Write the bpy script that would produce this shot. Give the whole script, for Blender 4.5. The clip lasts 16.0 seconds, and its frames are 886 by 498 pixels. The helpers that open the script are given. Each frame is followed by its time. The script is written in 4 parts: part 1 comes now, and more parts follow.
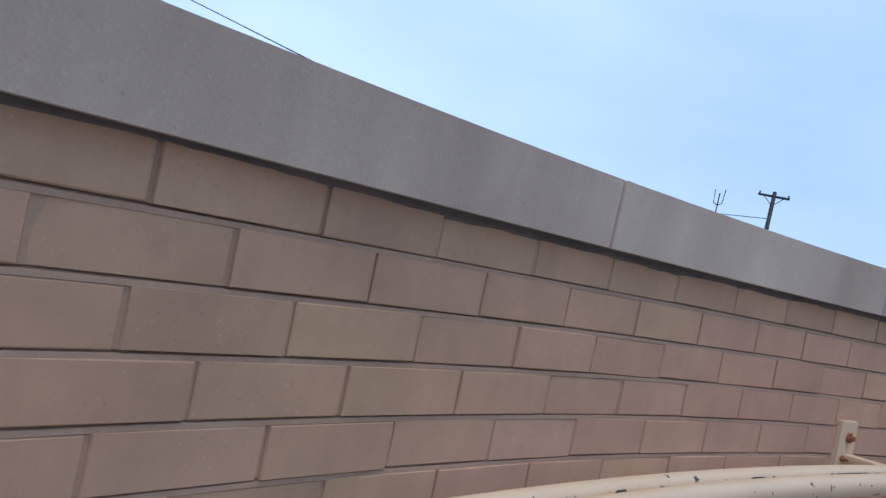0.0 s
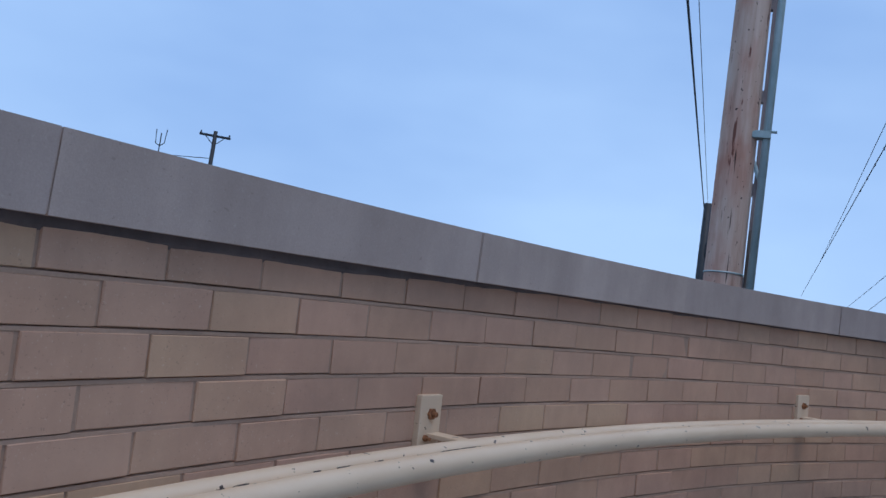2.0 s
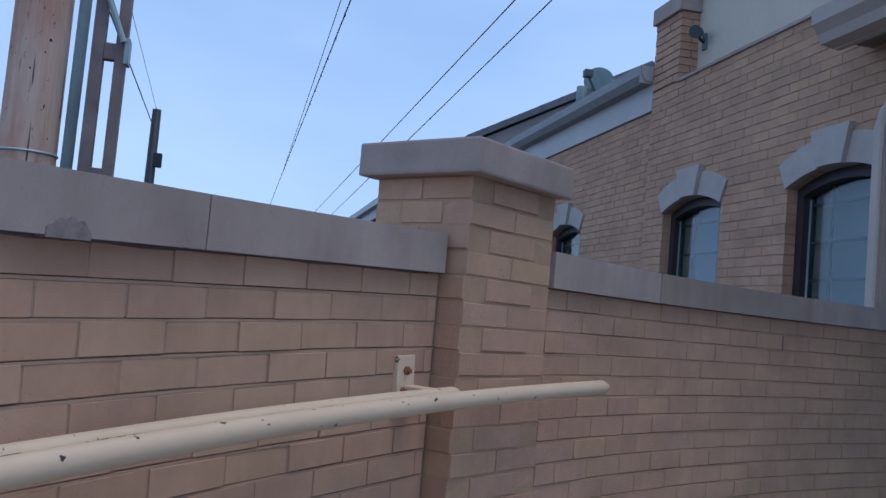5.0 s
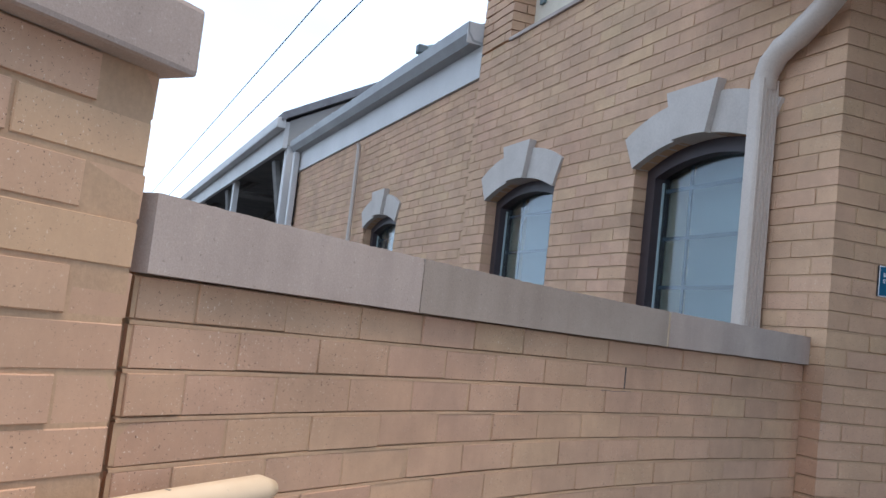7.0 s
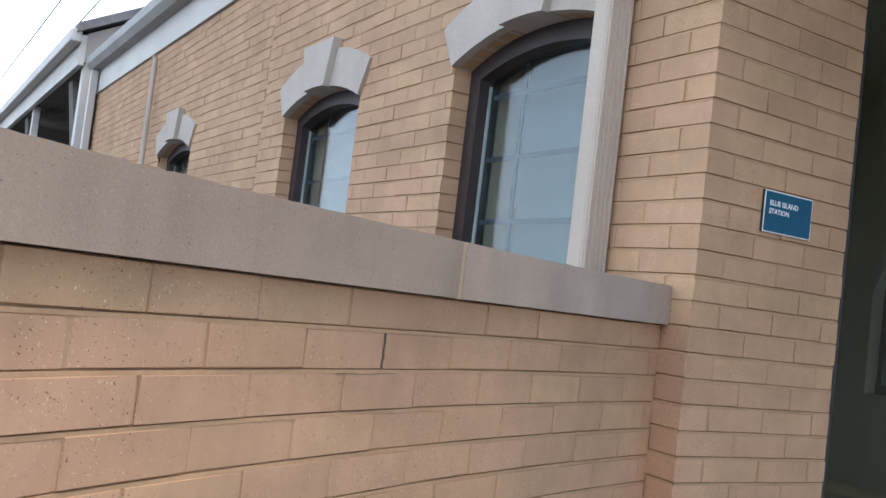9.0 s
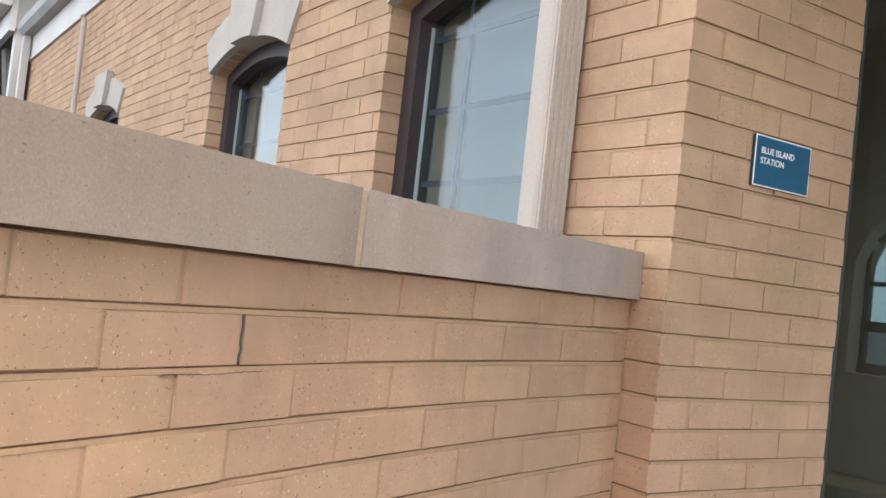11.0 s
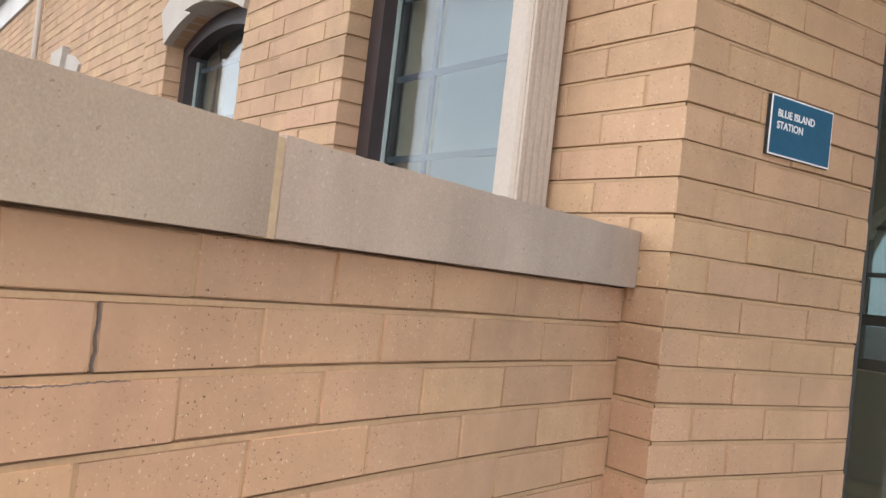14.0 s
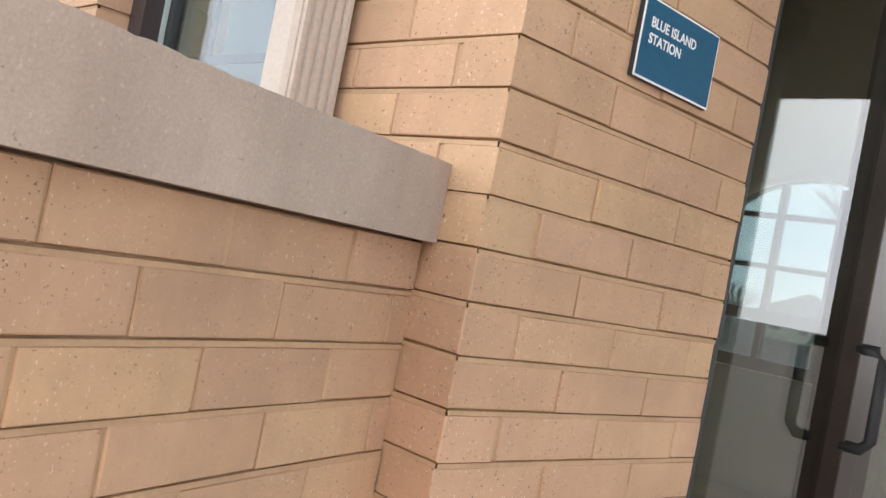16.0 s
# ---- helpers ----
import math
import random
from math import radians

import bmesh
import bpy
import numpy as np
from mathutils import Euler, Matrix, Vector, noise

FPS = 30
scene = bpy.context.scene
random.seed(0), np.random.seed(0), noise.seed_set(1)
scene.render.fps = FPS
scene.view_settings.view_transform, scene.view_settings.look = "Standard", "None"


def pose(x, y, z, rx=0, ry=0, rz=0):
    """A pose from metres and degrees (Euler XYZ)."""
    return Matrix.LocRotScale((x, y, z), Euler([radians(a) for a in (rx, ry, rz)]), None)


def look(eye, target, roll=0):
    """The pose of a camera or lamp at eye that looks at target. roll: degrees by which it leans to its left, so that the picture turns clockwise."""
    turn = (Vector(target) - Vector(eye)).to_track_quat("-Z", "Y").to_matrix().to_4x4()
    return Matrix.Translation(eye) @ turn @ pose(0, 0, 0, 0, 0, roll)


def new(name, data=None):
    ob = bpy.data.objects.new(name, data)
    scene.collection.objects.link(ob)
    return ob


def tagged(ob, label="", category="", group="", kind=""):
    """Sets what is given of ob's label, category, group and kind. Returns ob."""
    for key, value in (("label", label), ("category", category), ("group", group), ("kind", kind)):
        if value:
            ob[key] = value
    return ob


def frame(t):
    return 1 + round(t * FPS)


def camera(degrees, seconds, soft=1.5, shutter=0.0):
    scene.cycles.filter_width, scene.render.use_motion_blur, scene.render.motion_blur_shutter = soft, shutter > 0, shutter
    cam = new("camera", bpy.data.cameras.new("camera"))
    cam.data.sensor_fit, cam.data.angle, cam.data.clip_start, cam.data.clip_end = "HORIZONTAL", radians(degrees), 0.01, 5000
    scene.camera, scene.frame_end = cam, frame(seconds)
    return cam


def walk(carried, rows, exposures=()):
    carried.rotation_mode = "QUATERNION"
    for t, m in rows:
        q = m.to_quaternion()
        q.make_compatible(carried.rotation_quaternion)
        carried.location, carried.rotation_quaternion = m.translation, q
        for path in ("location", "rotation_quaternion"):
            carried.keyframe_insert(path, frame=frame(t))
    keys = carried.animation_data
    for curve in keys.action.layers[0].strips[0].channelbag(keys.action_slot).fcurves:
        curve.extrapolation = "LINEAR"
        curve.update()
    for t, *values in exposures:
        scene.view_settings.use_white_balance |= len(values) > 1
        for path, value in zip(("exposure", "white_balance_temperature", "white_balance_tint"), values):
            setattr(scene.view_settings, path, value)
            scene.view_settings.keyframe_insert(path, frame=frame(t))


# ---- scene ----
cam = camera(51.9, 16.0)
# seconds, place in metres, then yaw, pitch and roll in degrees
PATH = [
    (0.0, -0.6282, 0.3097, 1.3367, -37.9286, 2.4649, -13.8279),
    (0.5, -0.072, 0.3339, 1.3626, -52.0934, 2.7927, -12.0357),
    (1.0, 0.5132, 0.3924, 1.4042, -61.8541, 3.675, -11.2179),
    (1.5, 1.0518, 0.4855, 1.4476, -66.1514, 4.9392, -9.6049),
    (2.0, 1.64, 0.4917, 1.4965, -71.1189, 5.5284, -8.0809),
    (2.5, 2.169, 0.4289, 1.5315, -79.5943, 5.7534, -7.0346),
    (3.0, 2.5757, 0.2388, 1.5737, -87.4981, 5.4783, -5.9179),
    (3.5, 2.9973, 0.049, 1.6094, -93.3945, 5.2902, -5.3749),
    (4.0, 3.4098, -0.0999, 1.6442, -96.6902, 4.9763, -4.7768),
    (4.5, 3.8357, -0.2931, 1.6514, -99.4639, 4.5699, -4.5633),
    (5.0, 4.3076, -0.4573, 1.6625, -102.9487, 4.1925, -5.0073),
    (7.5, 5.8952, -1.4762, 1.7499, -114.6384, 5.2619, -6.8315),
    (8.0, 6.1374, -1.6355, 1.7576, -116.9735, 4.7639, -7.146),
    (8.5, 6.2863, -1.8649, 1.772, -119.2686, 4.0862, -6.8035),
    (9.0, 6.468, -2.0417, 1.7681, -121.6322, 3.2631, -6.8335),
    (9.5, 6.6794, -2.1923, 1.7619, -123.36, 2.5927, -7.7486),
    (12.0, 6.8022, -2.3816, 1.7671, -123.6423, 2.3908, -4.9753),
    (12.5, 6.7989, -2.3998, 1.7646, -123.7197, 2.5723, -4.5028),
    (13.0, 6.8149, -2.4386, 1.765, -123.8963, 2.5897, -4.3774),
    (13.5, 6.8915, -2.4918, 1.764, -124.2422, 2.1524, -5.2429),
    (14.0, 7.0222, -2.5607, 1.7559, -124.7967, 1.7981, -6.455),
    (14.5, 7.0969, -2.6244, 1.7561, -125.3711, 1.6895, -6.9167),
    (15.0, 7.1243, -2.6675, 1.7529, -126.5128, 1.6894, -7.3703),
    (15.5, 7.2022, -2.7885, 1.7496, -130.1763, 1.264, -9.3418),
    (16.0, 7.3252, -2.9801, 1.7563, -133.8798, 0.7176, -10.9534),
]
EXPOSURES = [(0.0, 0.5, 6150, 15), (1.0, 0.34, 5900, 15), (1.5, 0.2, 5750, 15), (2.0, 0.06, 5550, 15), (4.0, 0.0, 5500, 16), (5.0, 0.15, 5600, 17), (7.3, 1.5, 7200, 17), (8.5, 1.56, 7600, 17), (9.5, 2.12, 8150, 18), (12.0, 2.28, 9500, 21), (14.0, 2.31, 10000, 23), (16.0, 2.47, 10000, 24)]
walk(cam, [(t, pose(x, y, z, 90 + pitch, roll, yaw)) for t, x, y, z, yaw, pitch, roll in PATH], EXPOSURES)

# ---- world, sun, exposure ----
world = bpy.data.worlds.new("overcast_sky")
scene.world = world
world.use_nodes = True
wn, wl = world.node_tree.nodes, world.node_tree.links
wn.clear()
w_out = wn.new("ShaderNodeOutputWorld")
w_bg = wn.new("ShaderNodeBackground")
w_sky = wn.new("ShaderNodeTexSky")
w_sky.sky_type = "NISHITA"
w_sky.sun_disc = False
w_sky.sun_elevation, w_sky.sun_rotation = radians(73), radians(217)
w_coord = wn.new("ShaderNodeTexCoord")
w_map = wn.new("ShaderNodeMapping")
w_map.inputs["Scale"].default_value = (1.6, 1.6, 4.0)
w_noise = wn.new("ShaderNodeTexNoise")
w_noise.inputs["Scale"].default_value, w_noise.inputs["Detail"].default_value, w_noise.inputs["Roughness"].default_value = 1.1, 4.0, 0.5
w_ramp = wn.new("ShaderNodeValToRGB")
w_ramp.color_ramp.elements[0].position, w_ramp.color_ramp.elements[0].color = 0.3, (3.3, 4.9, 7.2, 1)
w_ramp.color_ramp.elements[1].position, w_ramp.color_ramp.elements[1].color = 0.7, (4.9, 6.7, 8.6, 1)
w_mix = wn.new("ShaderNodeMixRGB")
w_mix.inputs["Fac"].default_value = 0.9
wl.new(w_coord.outputs["Generated"], w_map.inputs["Vector"])
wl.new(w_map.outputs["Vector"], w_noise.inputs["Vector"])
wl.new(w_noise.outputs["Fac"], w_ramp.inputs["Fac"])
wl.new(w_sky.outputs["Color"], w_mix.inputs["Color1"])
wl.new(w_ramp.outputs["Color"], w_mix.inputs["Color2"])
wl.new(w_mix.outputs["Color"], w_bg.inputs["Color"])
w_bg.inputs["Strength"].default_value = 0.1
wl.new(w_bg.outputs["Background"], w_out.inputs["Surface"])

sun_data = bpy.data.lights.new("sun", "SUN")
sun_data.energy, sun_data.angle, sun_data.color = 1.0, radians(30), (1.0, 0.9, 0.79)
sun = new("sun", sun_data)
sun.matrix_world = look((0, 0, 20), (2.6, 3.4, 6))

# ---- measures of the plan ----
RAMP = (1.524, -5.474)          # centre of the curved ramp wall
LEVEL = (1.856, -5.4995)         # centre of the level wall's curve
R_COPE, R_LEFT = 6.8225, 6.8475   # inner edge of the coping and brick face, ramp wall
R_COPE2, R_RIGHT = 6.523, 6.548  # the same for the level wall
COURSE, BRICK, JOINT = 0.0671, 0.2035, 0.008
COURSE_S = 0.0641               # courses of the station walls
SLOPE = 0.0347
Z_COPE = 1.7755                 # underside of the level coping
COPE_H = 0.102
Z_LAND = 0.56                   # landing floor
Y_WALL, X_WALL = -3.745, 8.066  # faces of the station at its corner


def z_cope(deg):
    """Underside of the ramp wall's coping."""
    u = radians(deg - 41)
    return 1.776 - SLOPE * 6.4 * u - 0.0893 * u * u


def on_arc(radius, deg, z, centre=RAMP):
    return Vector((centre[0] + radius * math.cos(radians(deg)), centre[1] + radius * math.sin(radians(deg)), float(z)))


def arc_pose(radius, deg, z, tilt=0.0, centre=RAMP):
    """Local x runs to the right along the wall seen from inside, local y outwards."""
    p = on_arc(radius, deg, z, centre)
    return pose(p.x, p.y, p.z, 0, 0, deg - 90) @ pose(0, 0, 0, 0, -tilt, 0)


# ---- materials ----
def material(name, base, rough=0.8, metal=0.0, spec=0.5):
    m = bpy.data.materials.new(name)
    m.use_nodes = True
    n = m.node_tree.nodes
    b = n["Principled BSDF"]
    b.inputs["Base Color"].default_value = (*base, 1)
    b.inputs["Roughness"].default_value = rough
    b.inputs["Metallic"].default_value = metal
    b.inputs["Specular IOR Level"].default_value = spec
    return m, n, m.node_tree.links, b


def noise_tex(n, l, scale, detail=4.0, rough=0.55, coord="Object", stretch=(1, 1, 1)):
    c = n.new("ShaderNodeTexCoord")
    mp = n.new("ShaderNodeMapping")
    mp.inputs["Scale"].default_value = stretch
    t = n.new("ShaderNodeTexNoise")
    t.inputs["Scale"].default_value, t.inputs["Detail"].default_value, t.inputs["Roughness"].default_value = scale, detail, rough
    if coord == "World":
        g = n.new("ShaderNodeNewGeometry")
        l.new(g.outputs["Position"], mp.inputs["Vector"])
    else:
        l.new(c.outputs[coord], mp.inputs["Vector"])
    l.new(mp.outputs["Vector"], t.inputs["Vector"])
    return t.outputs["Fac"]


def ramp(n, l, fac, stops):
    r = n.new("ShaderNodeValToRGB")
    while len(r.color_ramp.elements) < len(stops):
        r.color_ramp.elements.new(0.5)
    for e, (p, c) in zip(r.color_ramp.elements, stops):
        e.position, e.color = p, (*c, 1) if len(c) == 3 else c
    l.new(fac, r.inputs["Fac"])
    return r.outputs["Color"]


def mix(n, l, kind, fac, a, b):
    x = n.new("ShaderNodeMixRGB")
    x.blend_type = kind
    for socket, v in (("Fac", fac), ("Color1", a), ("Color2", b)):
        if isinstance(v, (int, float)):
            x.inputs[socket].default_value = v if socket == "Fac" else (v, v, v, 1)
        elif isinstance(v, tuple):
            x.inputs[socket].default_value = (*v, 1)
        else:
            l.new(v, x.inputs[socket])
    return x.outputs["Color"]


def bump(n, l, b, height, strength, distance):
    u = n.new("ShaderNodeBump")
    u.inputs["Strength"].default_value, u.inputs["Distance"].default_value = strength, distance
    l.new(height, u.inputs["Height"])
    l.new(u.outputs["Normal"], b.inputs["Normal"])
    return u


def brick_material(name, a, c, joined=False, pitted=1.0):
    """Buff wire-cut brick with dark pits and pale grit; every brick a little different."""
    m, n, l, b = material(name, a, 0.85, spec=0.25)
    if joined:
        rnd = n.new("ShaderNodeNewGeometry").outputs["Random Per Island"]
    else:
        rnd = n.new("ShaderNodeObjectInfo").outputs["Random"]
    pink, straw = (c[0] * 0.99, c[1] * 0.975, c[2] * 1.02), (c[0] * 1.01, c[1] * 1.035, c[2] * 0.99)
    tone = ramp(n, l, rnd, [(0.0, a), (0.3, pink), (0.55, tuple((p + q) / 2 for p, q in zip(a, c))), (0.8, c), (1.0, straw)])
    blush = noise_tex(n, l, 1.3, 3, 0.5, "World")
    tone = mix(n, l, "MULTIPLY", 0.6, tone, ramp(n, l, blush, [(0.32, (1.03, 0.96, 0.98)), (0.68, (0.98, 1.03, 1.0))]))
    soil = noise_tex(n, l, 2.1, 6, 0.62, "World", (1, 1, 1.5))
    tone = mix(n, l, "MULTIPLY", 0.8, tone, ramp(n, l, soil, [(0.34, (0.8, 0.815, 0.82)), (0.56, (1.02, 1.02, 1.01))]))
    cloud = noise_tex(n, l, 5.0, 5, 0.6, "World")
    tone = mix(n, l, "MULTIPLY", 0.55, tone, ramp(n, l, cloud, [(0.3, (0.78, 0.77, 0.76)), (0.7, (1.1, 1.08, 1.04))]))
    drag = noise_tex(n, l, 26.0, 5, 0.65, "World", (1, 1, 0.35))
    tone = mix(n, l, "MULTIPLY", 0.32, tone, ramp(n, l, drag, [(0.34, (0.86, 0.85, 0.84)), (0.66, (1.06, 1.06, 1.05))]))
    grain = noise_tex(n, l, 150.0, 5, 0.75, "World")
    tone = mix(n, l, "MULTIPLY", 0.14 * pitted, tone, ramp(n, l, grain, [(0.3, (0.72, 0.72, 0.72)), (0.7, (1.14, 1.14, 1.14))]))
    # pits and grit lie thicker on some bricks than on others
    where = ramp(n, l, noise_tex(n, l, 3.2, 3, 0.6, "World"), [(0.38, (0.15, 0.15, 0.15)), (0.6, (1, 1, 1))])
    specks = noise_tex(n, l, 190.0, 3, 0.6, "World", (1, 1, 1.3))
    dark = mix(n, l, "MULTIPLY", 1.0, where, ramp(n, l, specks, [(0.652, (0, 0, 0)), (0.672, (0.9 * pitted,) * 3)]))
    tone = mix(n, l, "MIX", dark, tone, (0.10, 0.06, 0.045))
    pale = noise_tex(n, l, 230.0, 2, 0.5, "World", (1.0, 1.3, 0.9))
    light = mix(n, l, "MULTIPLY", 1.0, where, ramp(n, l, pale, [(0.672, (0, 0, 0)), (0.70, (0.6 * pitted,) * 3)]))
    tone = mix(n, l, "MIX", light, tone, (0.78, 0.66, 0.52))
    l.new(tone, b.inputs["Base Color"])
    relief = mix(n, l, "SUBTRACT", 0.5 * pitted, mix(n, l, "ADD", 0.4, grain, cloud), dark)
    bump(n, l, b, relief, 0.12, 0.002)
    return m


BUFF, BUFF_DARK = (0.57, 0.355, 0.235), (0.51, 0.312, 0.208)
M_BRICK = brick_material("buff_brick", BUFF_DARK, BUFF)
M_BRICKS = brick_material("buff_brick_courses", BUFF_DARK, BUFF, True)
M_BRICK_RAMP = brick_material("smooth_buff_brick", BUFF_DARK, BUFF, False, 0.35)
M_BRICKS_RAMP = brick_material("smooth_buff_brick_courses", BUFF_DARK, BUFF, True, 0.35)


def mottled(name, a, c, scale, rough=0.85, metal=0.0, fine=120.0, bump_m=0.003, stretch=(1, 1, 1), spec=0.4):
    m, n, l, b = material(name, a, rough, metal, spec)
    big = noise_tex(n, l, scale, 6, 0.6, "World", stretch)
    col = ramp(n, l, big, [(0.3, a), (0.7, c)])
    small = noise_tex(n, l, fine, 4, 0.65, "World")
    col = mix(n, l, "MULTIPLY", 0.5, col, ramp(n, l, small, [(0.3, (0.8, 0.8, 0.8)), (0.7, (1.1, 1.1, 1.1))]))
    l.new(col, b.inputs["Base Color"])
    bump(n, l, b, small, 0.3, bump_m)
    return m


M_MORTAR = mottled("mortar", (0.41, 0.255, 0.16), (0.52, 0.33, 0.2), 7.0, 0.95)
M_MORTAR_RAMP = mottled("grey_buff_mortar", (0.36, 0.235, 0.162), (0.46, 0.302, 0.208), 7.0, 0.95)
M_BEDSAND = mottled("sandy_coping_mortar", (0.42, 0.31, 0.21), (0.5, 0.375, 0.26), 14.0, 0.95)
M_SMEAR = mottled("smeared_mortar", (0.22, 0.175, 0.16), (0.34, 0.275, 0.25), 40.0, 0.95)
M_DARK_MORTAR = mottled("dark_mortar", (0.10, 0.082, 0.08), (0.17, 0.135, 0.125), 9.0, 0.95)


def coping_material(name, worn, tint=(1.0, 1.0, 1.0)):
    m, n, l, b = material(name, (0.4, 0.34, 0.29), 0.88, spec=0.25)
    big = noise_tex(n, l, 2.2, 6, 0.6, "World")
    col = ramp(n, l, big, [(0.3, (0.40, 0.315, 0.27)), (0.55, (0.50, 0.40, 0.345)), (0.72, (0.60, 0.49, 0.425))])
    streak = noise_tex(n, l, 7.0, 4, 0.6, "World", (1, 1, 0.18))
    col = mix(n, l, "MULTIPLY", 0.5, col, ramp(n, l, streak, [(0.35, (0.78, 0.77, 0.77)), (0.6, (1.05, 1.05, 1.05))]))
    pits = noise_tex(n, l, 150.0, 3, 0.6, "World")
    col = mix(n, l, "MIX", ramp(n, l, pits, [(0.62, (0, 0, 0)), (0.70, (0.6 * worn,) * 3)]), col, (0.68, 0.61, 0.53))
    holes = noise_tex(n, l, 95.0, 2, 0.5, "World", (1, 1, 1.4))
    col = mix(n, l, "MIX", ramp(n, l, holes, [(0.715, (0, 0, 0)), (0.735, (0.8 * worn,) * 3)]), col, (0.08, 0.065, 0.055))
    grain = noise_tex(n, l, 320.0, 3, 0.6, "World")
    col = mix(n, l, "MULTIPLY", 0.6 * worn, col, ramp(n, l, grain, [(0.3, (0.55, 0.55, 0.55)), (0.7, (1.2, 1.2, 1.2))]))
    tone = n.new("ShaderNodeObjectInfo")
    col = mix(n, l, "MULTIPLY", 0.8, col, ramp(n, l, tone.outputs["Random"], [(0.0, (0.78, 0.78, 0.8)), (1.0, (1.08, 1.06, 1.02))]))
    col = mix(n, l, "MULTIPLY", 1.0, col, tint)
    l.new(col, b.inputs["Base Color"])
    bump(n, l, b, mix(n, l, "ADD", 0.6, grain, pits), 0.06 + 0.25 * worn, 0.002)
    return m


M_COPING = coping_material("limestone_coping", 0.42)
# greyer stone; its tint also carries the camera's darkening of the near stone
M_COPING_GREY = coping_material("dimmed_grey_limestone_coping", 0.45, (0.68, 0.685, 0.675))
M_COPING_RAMP = coping_material("smooth_limestone_coping", 0.25)
M_STONE = mottled("limestone_arch", (0.43, 0.375, 0.335), (0.53, 0.47, 0.425), 4.0, 0.8)
M_CONCRETE = mottled("concrete_floor", (0.3, 0.29, 0.27), (0.42, 0.40, 0.37), 2.0, 0.9)
M_ASPHALT = mottled("asphalt", (0.045, 0.045, 0.047), (0.07, 0.07, 0.07), 0.6, 0.9)
M_WHITE = mottled("white_trim_paint", (0.5, 0.475, 0.455), (0.6, 0.57, 0.55), 1.5, 0.5, bump_m=0.0005)
M_GUTTER = mottled("grey_gutter_paint", (0.27, 0.265, 0.26), (0.35, 0.345, 0.34), 2.5, 0.5, bump_m=0.0005)
M_GABLE = mottled("taupe_gable_board", (0.3, 0.275, 0.25), (0.37, 0.34, 0.315), 1.5, 0.7, bump_m=0.0006)
M_SIDING = mottled("beige_render", (0.6, 0.53, 0.43), (0.68, 0.6, 0.49), 2.0, 0.9)
M_DOWNSPOUT = mottled("cream_downspout_paint", (0.46, 0.38, 0.325), (0.53, 0.445, 0.385), 2.5, 0.45, bump_m=0.0004)
M_FRAME = mottled("dark_brown_window_frame", (0.036, 0.025, 0.028), (0.05, 0.036, 0.039), 3.0, 0.45, bump_m=0.0003)
M_BRONZE = mottled("dark_bronze_metal", (0.05, 0.04, 0.035), (0.08, 0.065, 0.055), 3.0, 0.35, 0.6, bump_m=0.0003)
M_SHINGLE = mottled("grey_shingles", (0.12, 0.12, 0.13), (0.2, 0.2, 0.21), 8.0, 0.9)
M_STEEL = mottled("weathered_galvanised_steel", (0.30, 0.38, 0.38), (0.42, 0.5, 0.5), 5.0, 0.5, 0.15, bump_m=0.0005)
# shade is put into this wood colour; serves canopy, trunks and cable guard
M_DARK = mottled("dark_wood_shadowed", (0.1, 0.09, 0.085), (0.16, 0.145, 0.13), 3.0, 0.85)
M_RAILSTEEL = mottled("brown_primed_steel", (0.2, 0.15, 0.14), (0.3, 0.23, 0.21), 4.0, 0.7)
M_CABLE = mottled("black_cable", (0.02, 0.022, 0.025), (0.03, 0.032, 0.035), 3.0, 0.6)
M_PLASTER = mottled("cream_plaster", (0.6, 0.54, 0.42), (0.68, 0.62, 0.5), 2.0, 0.9)
M_BLIND = mottled("pale_window_film", (0.24, 0.29, 0.29), (0.33, 0.38, 0.375), 1.5, 0.8)
M_MUNTIN = mottled("grey_blue_muntin", (0.07, 0.09, 0.115), (0.1, 0.125, 0.15), 1.5, 0.6)


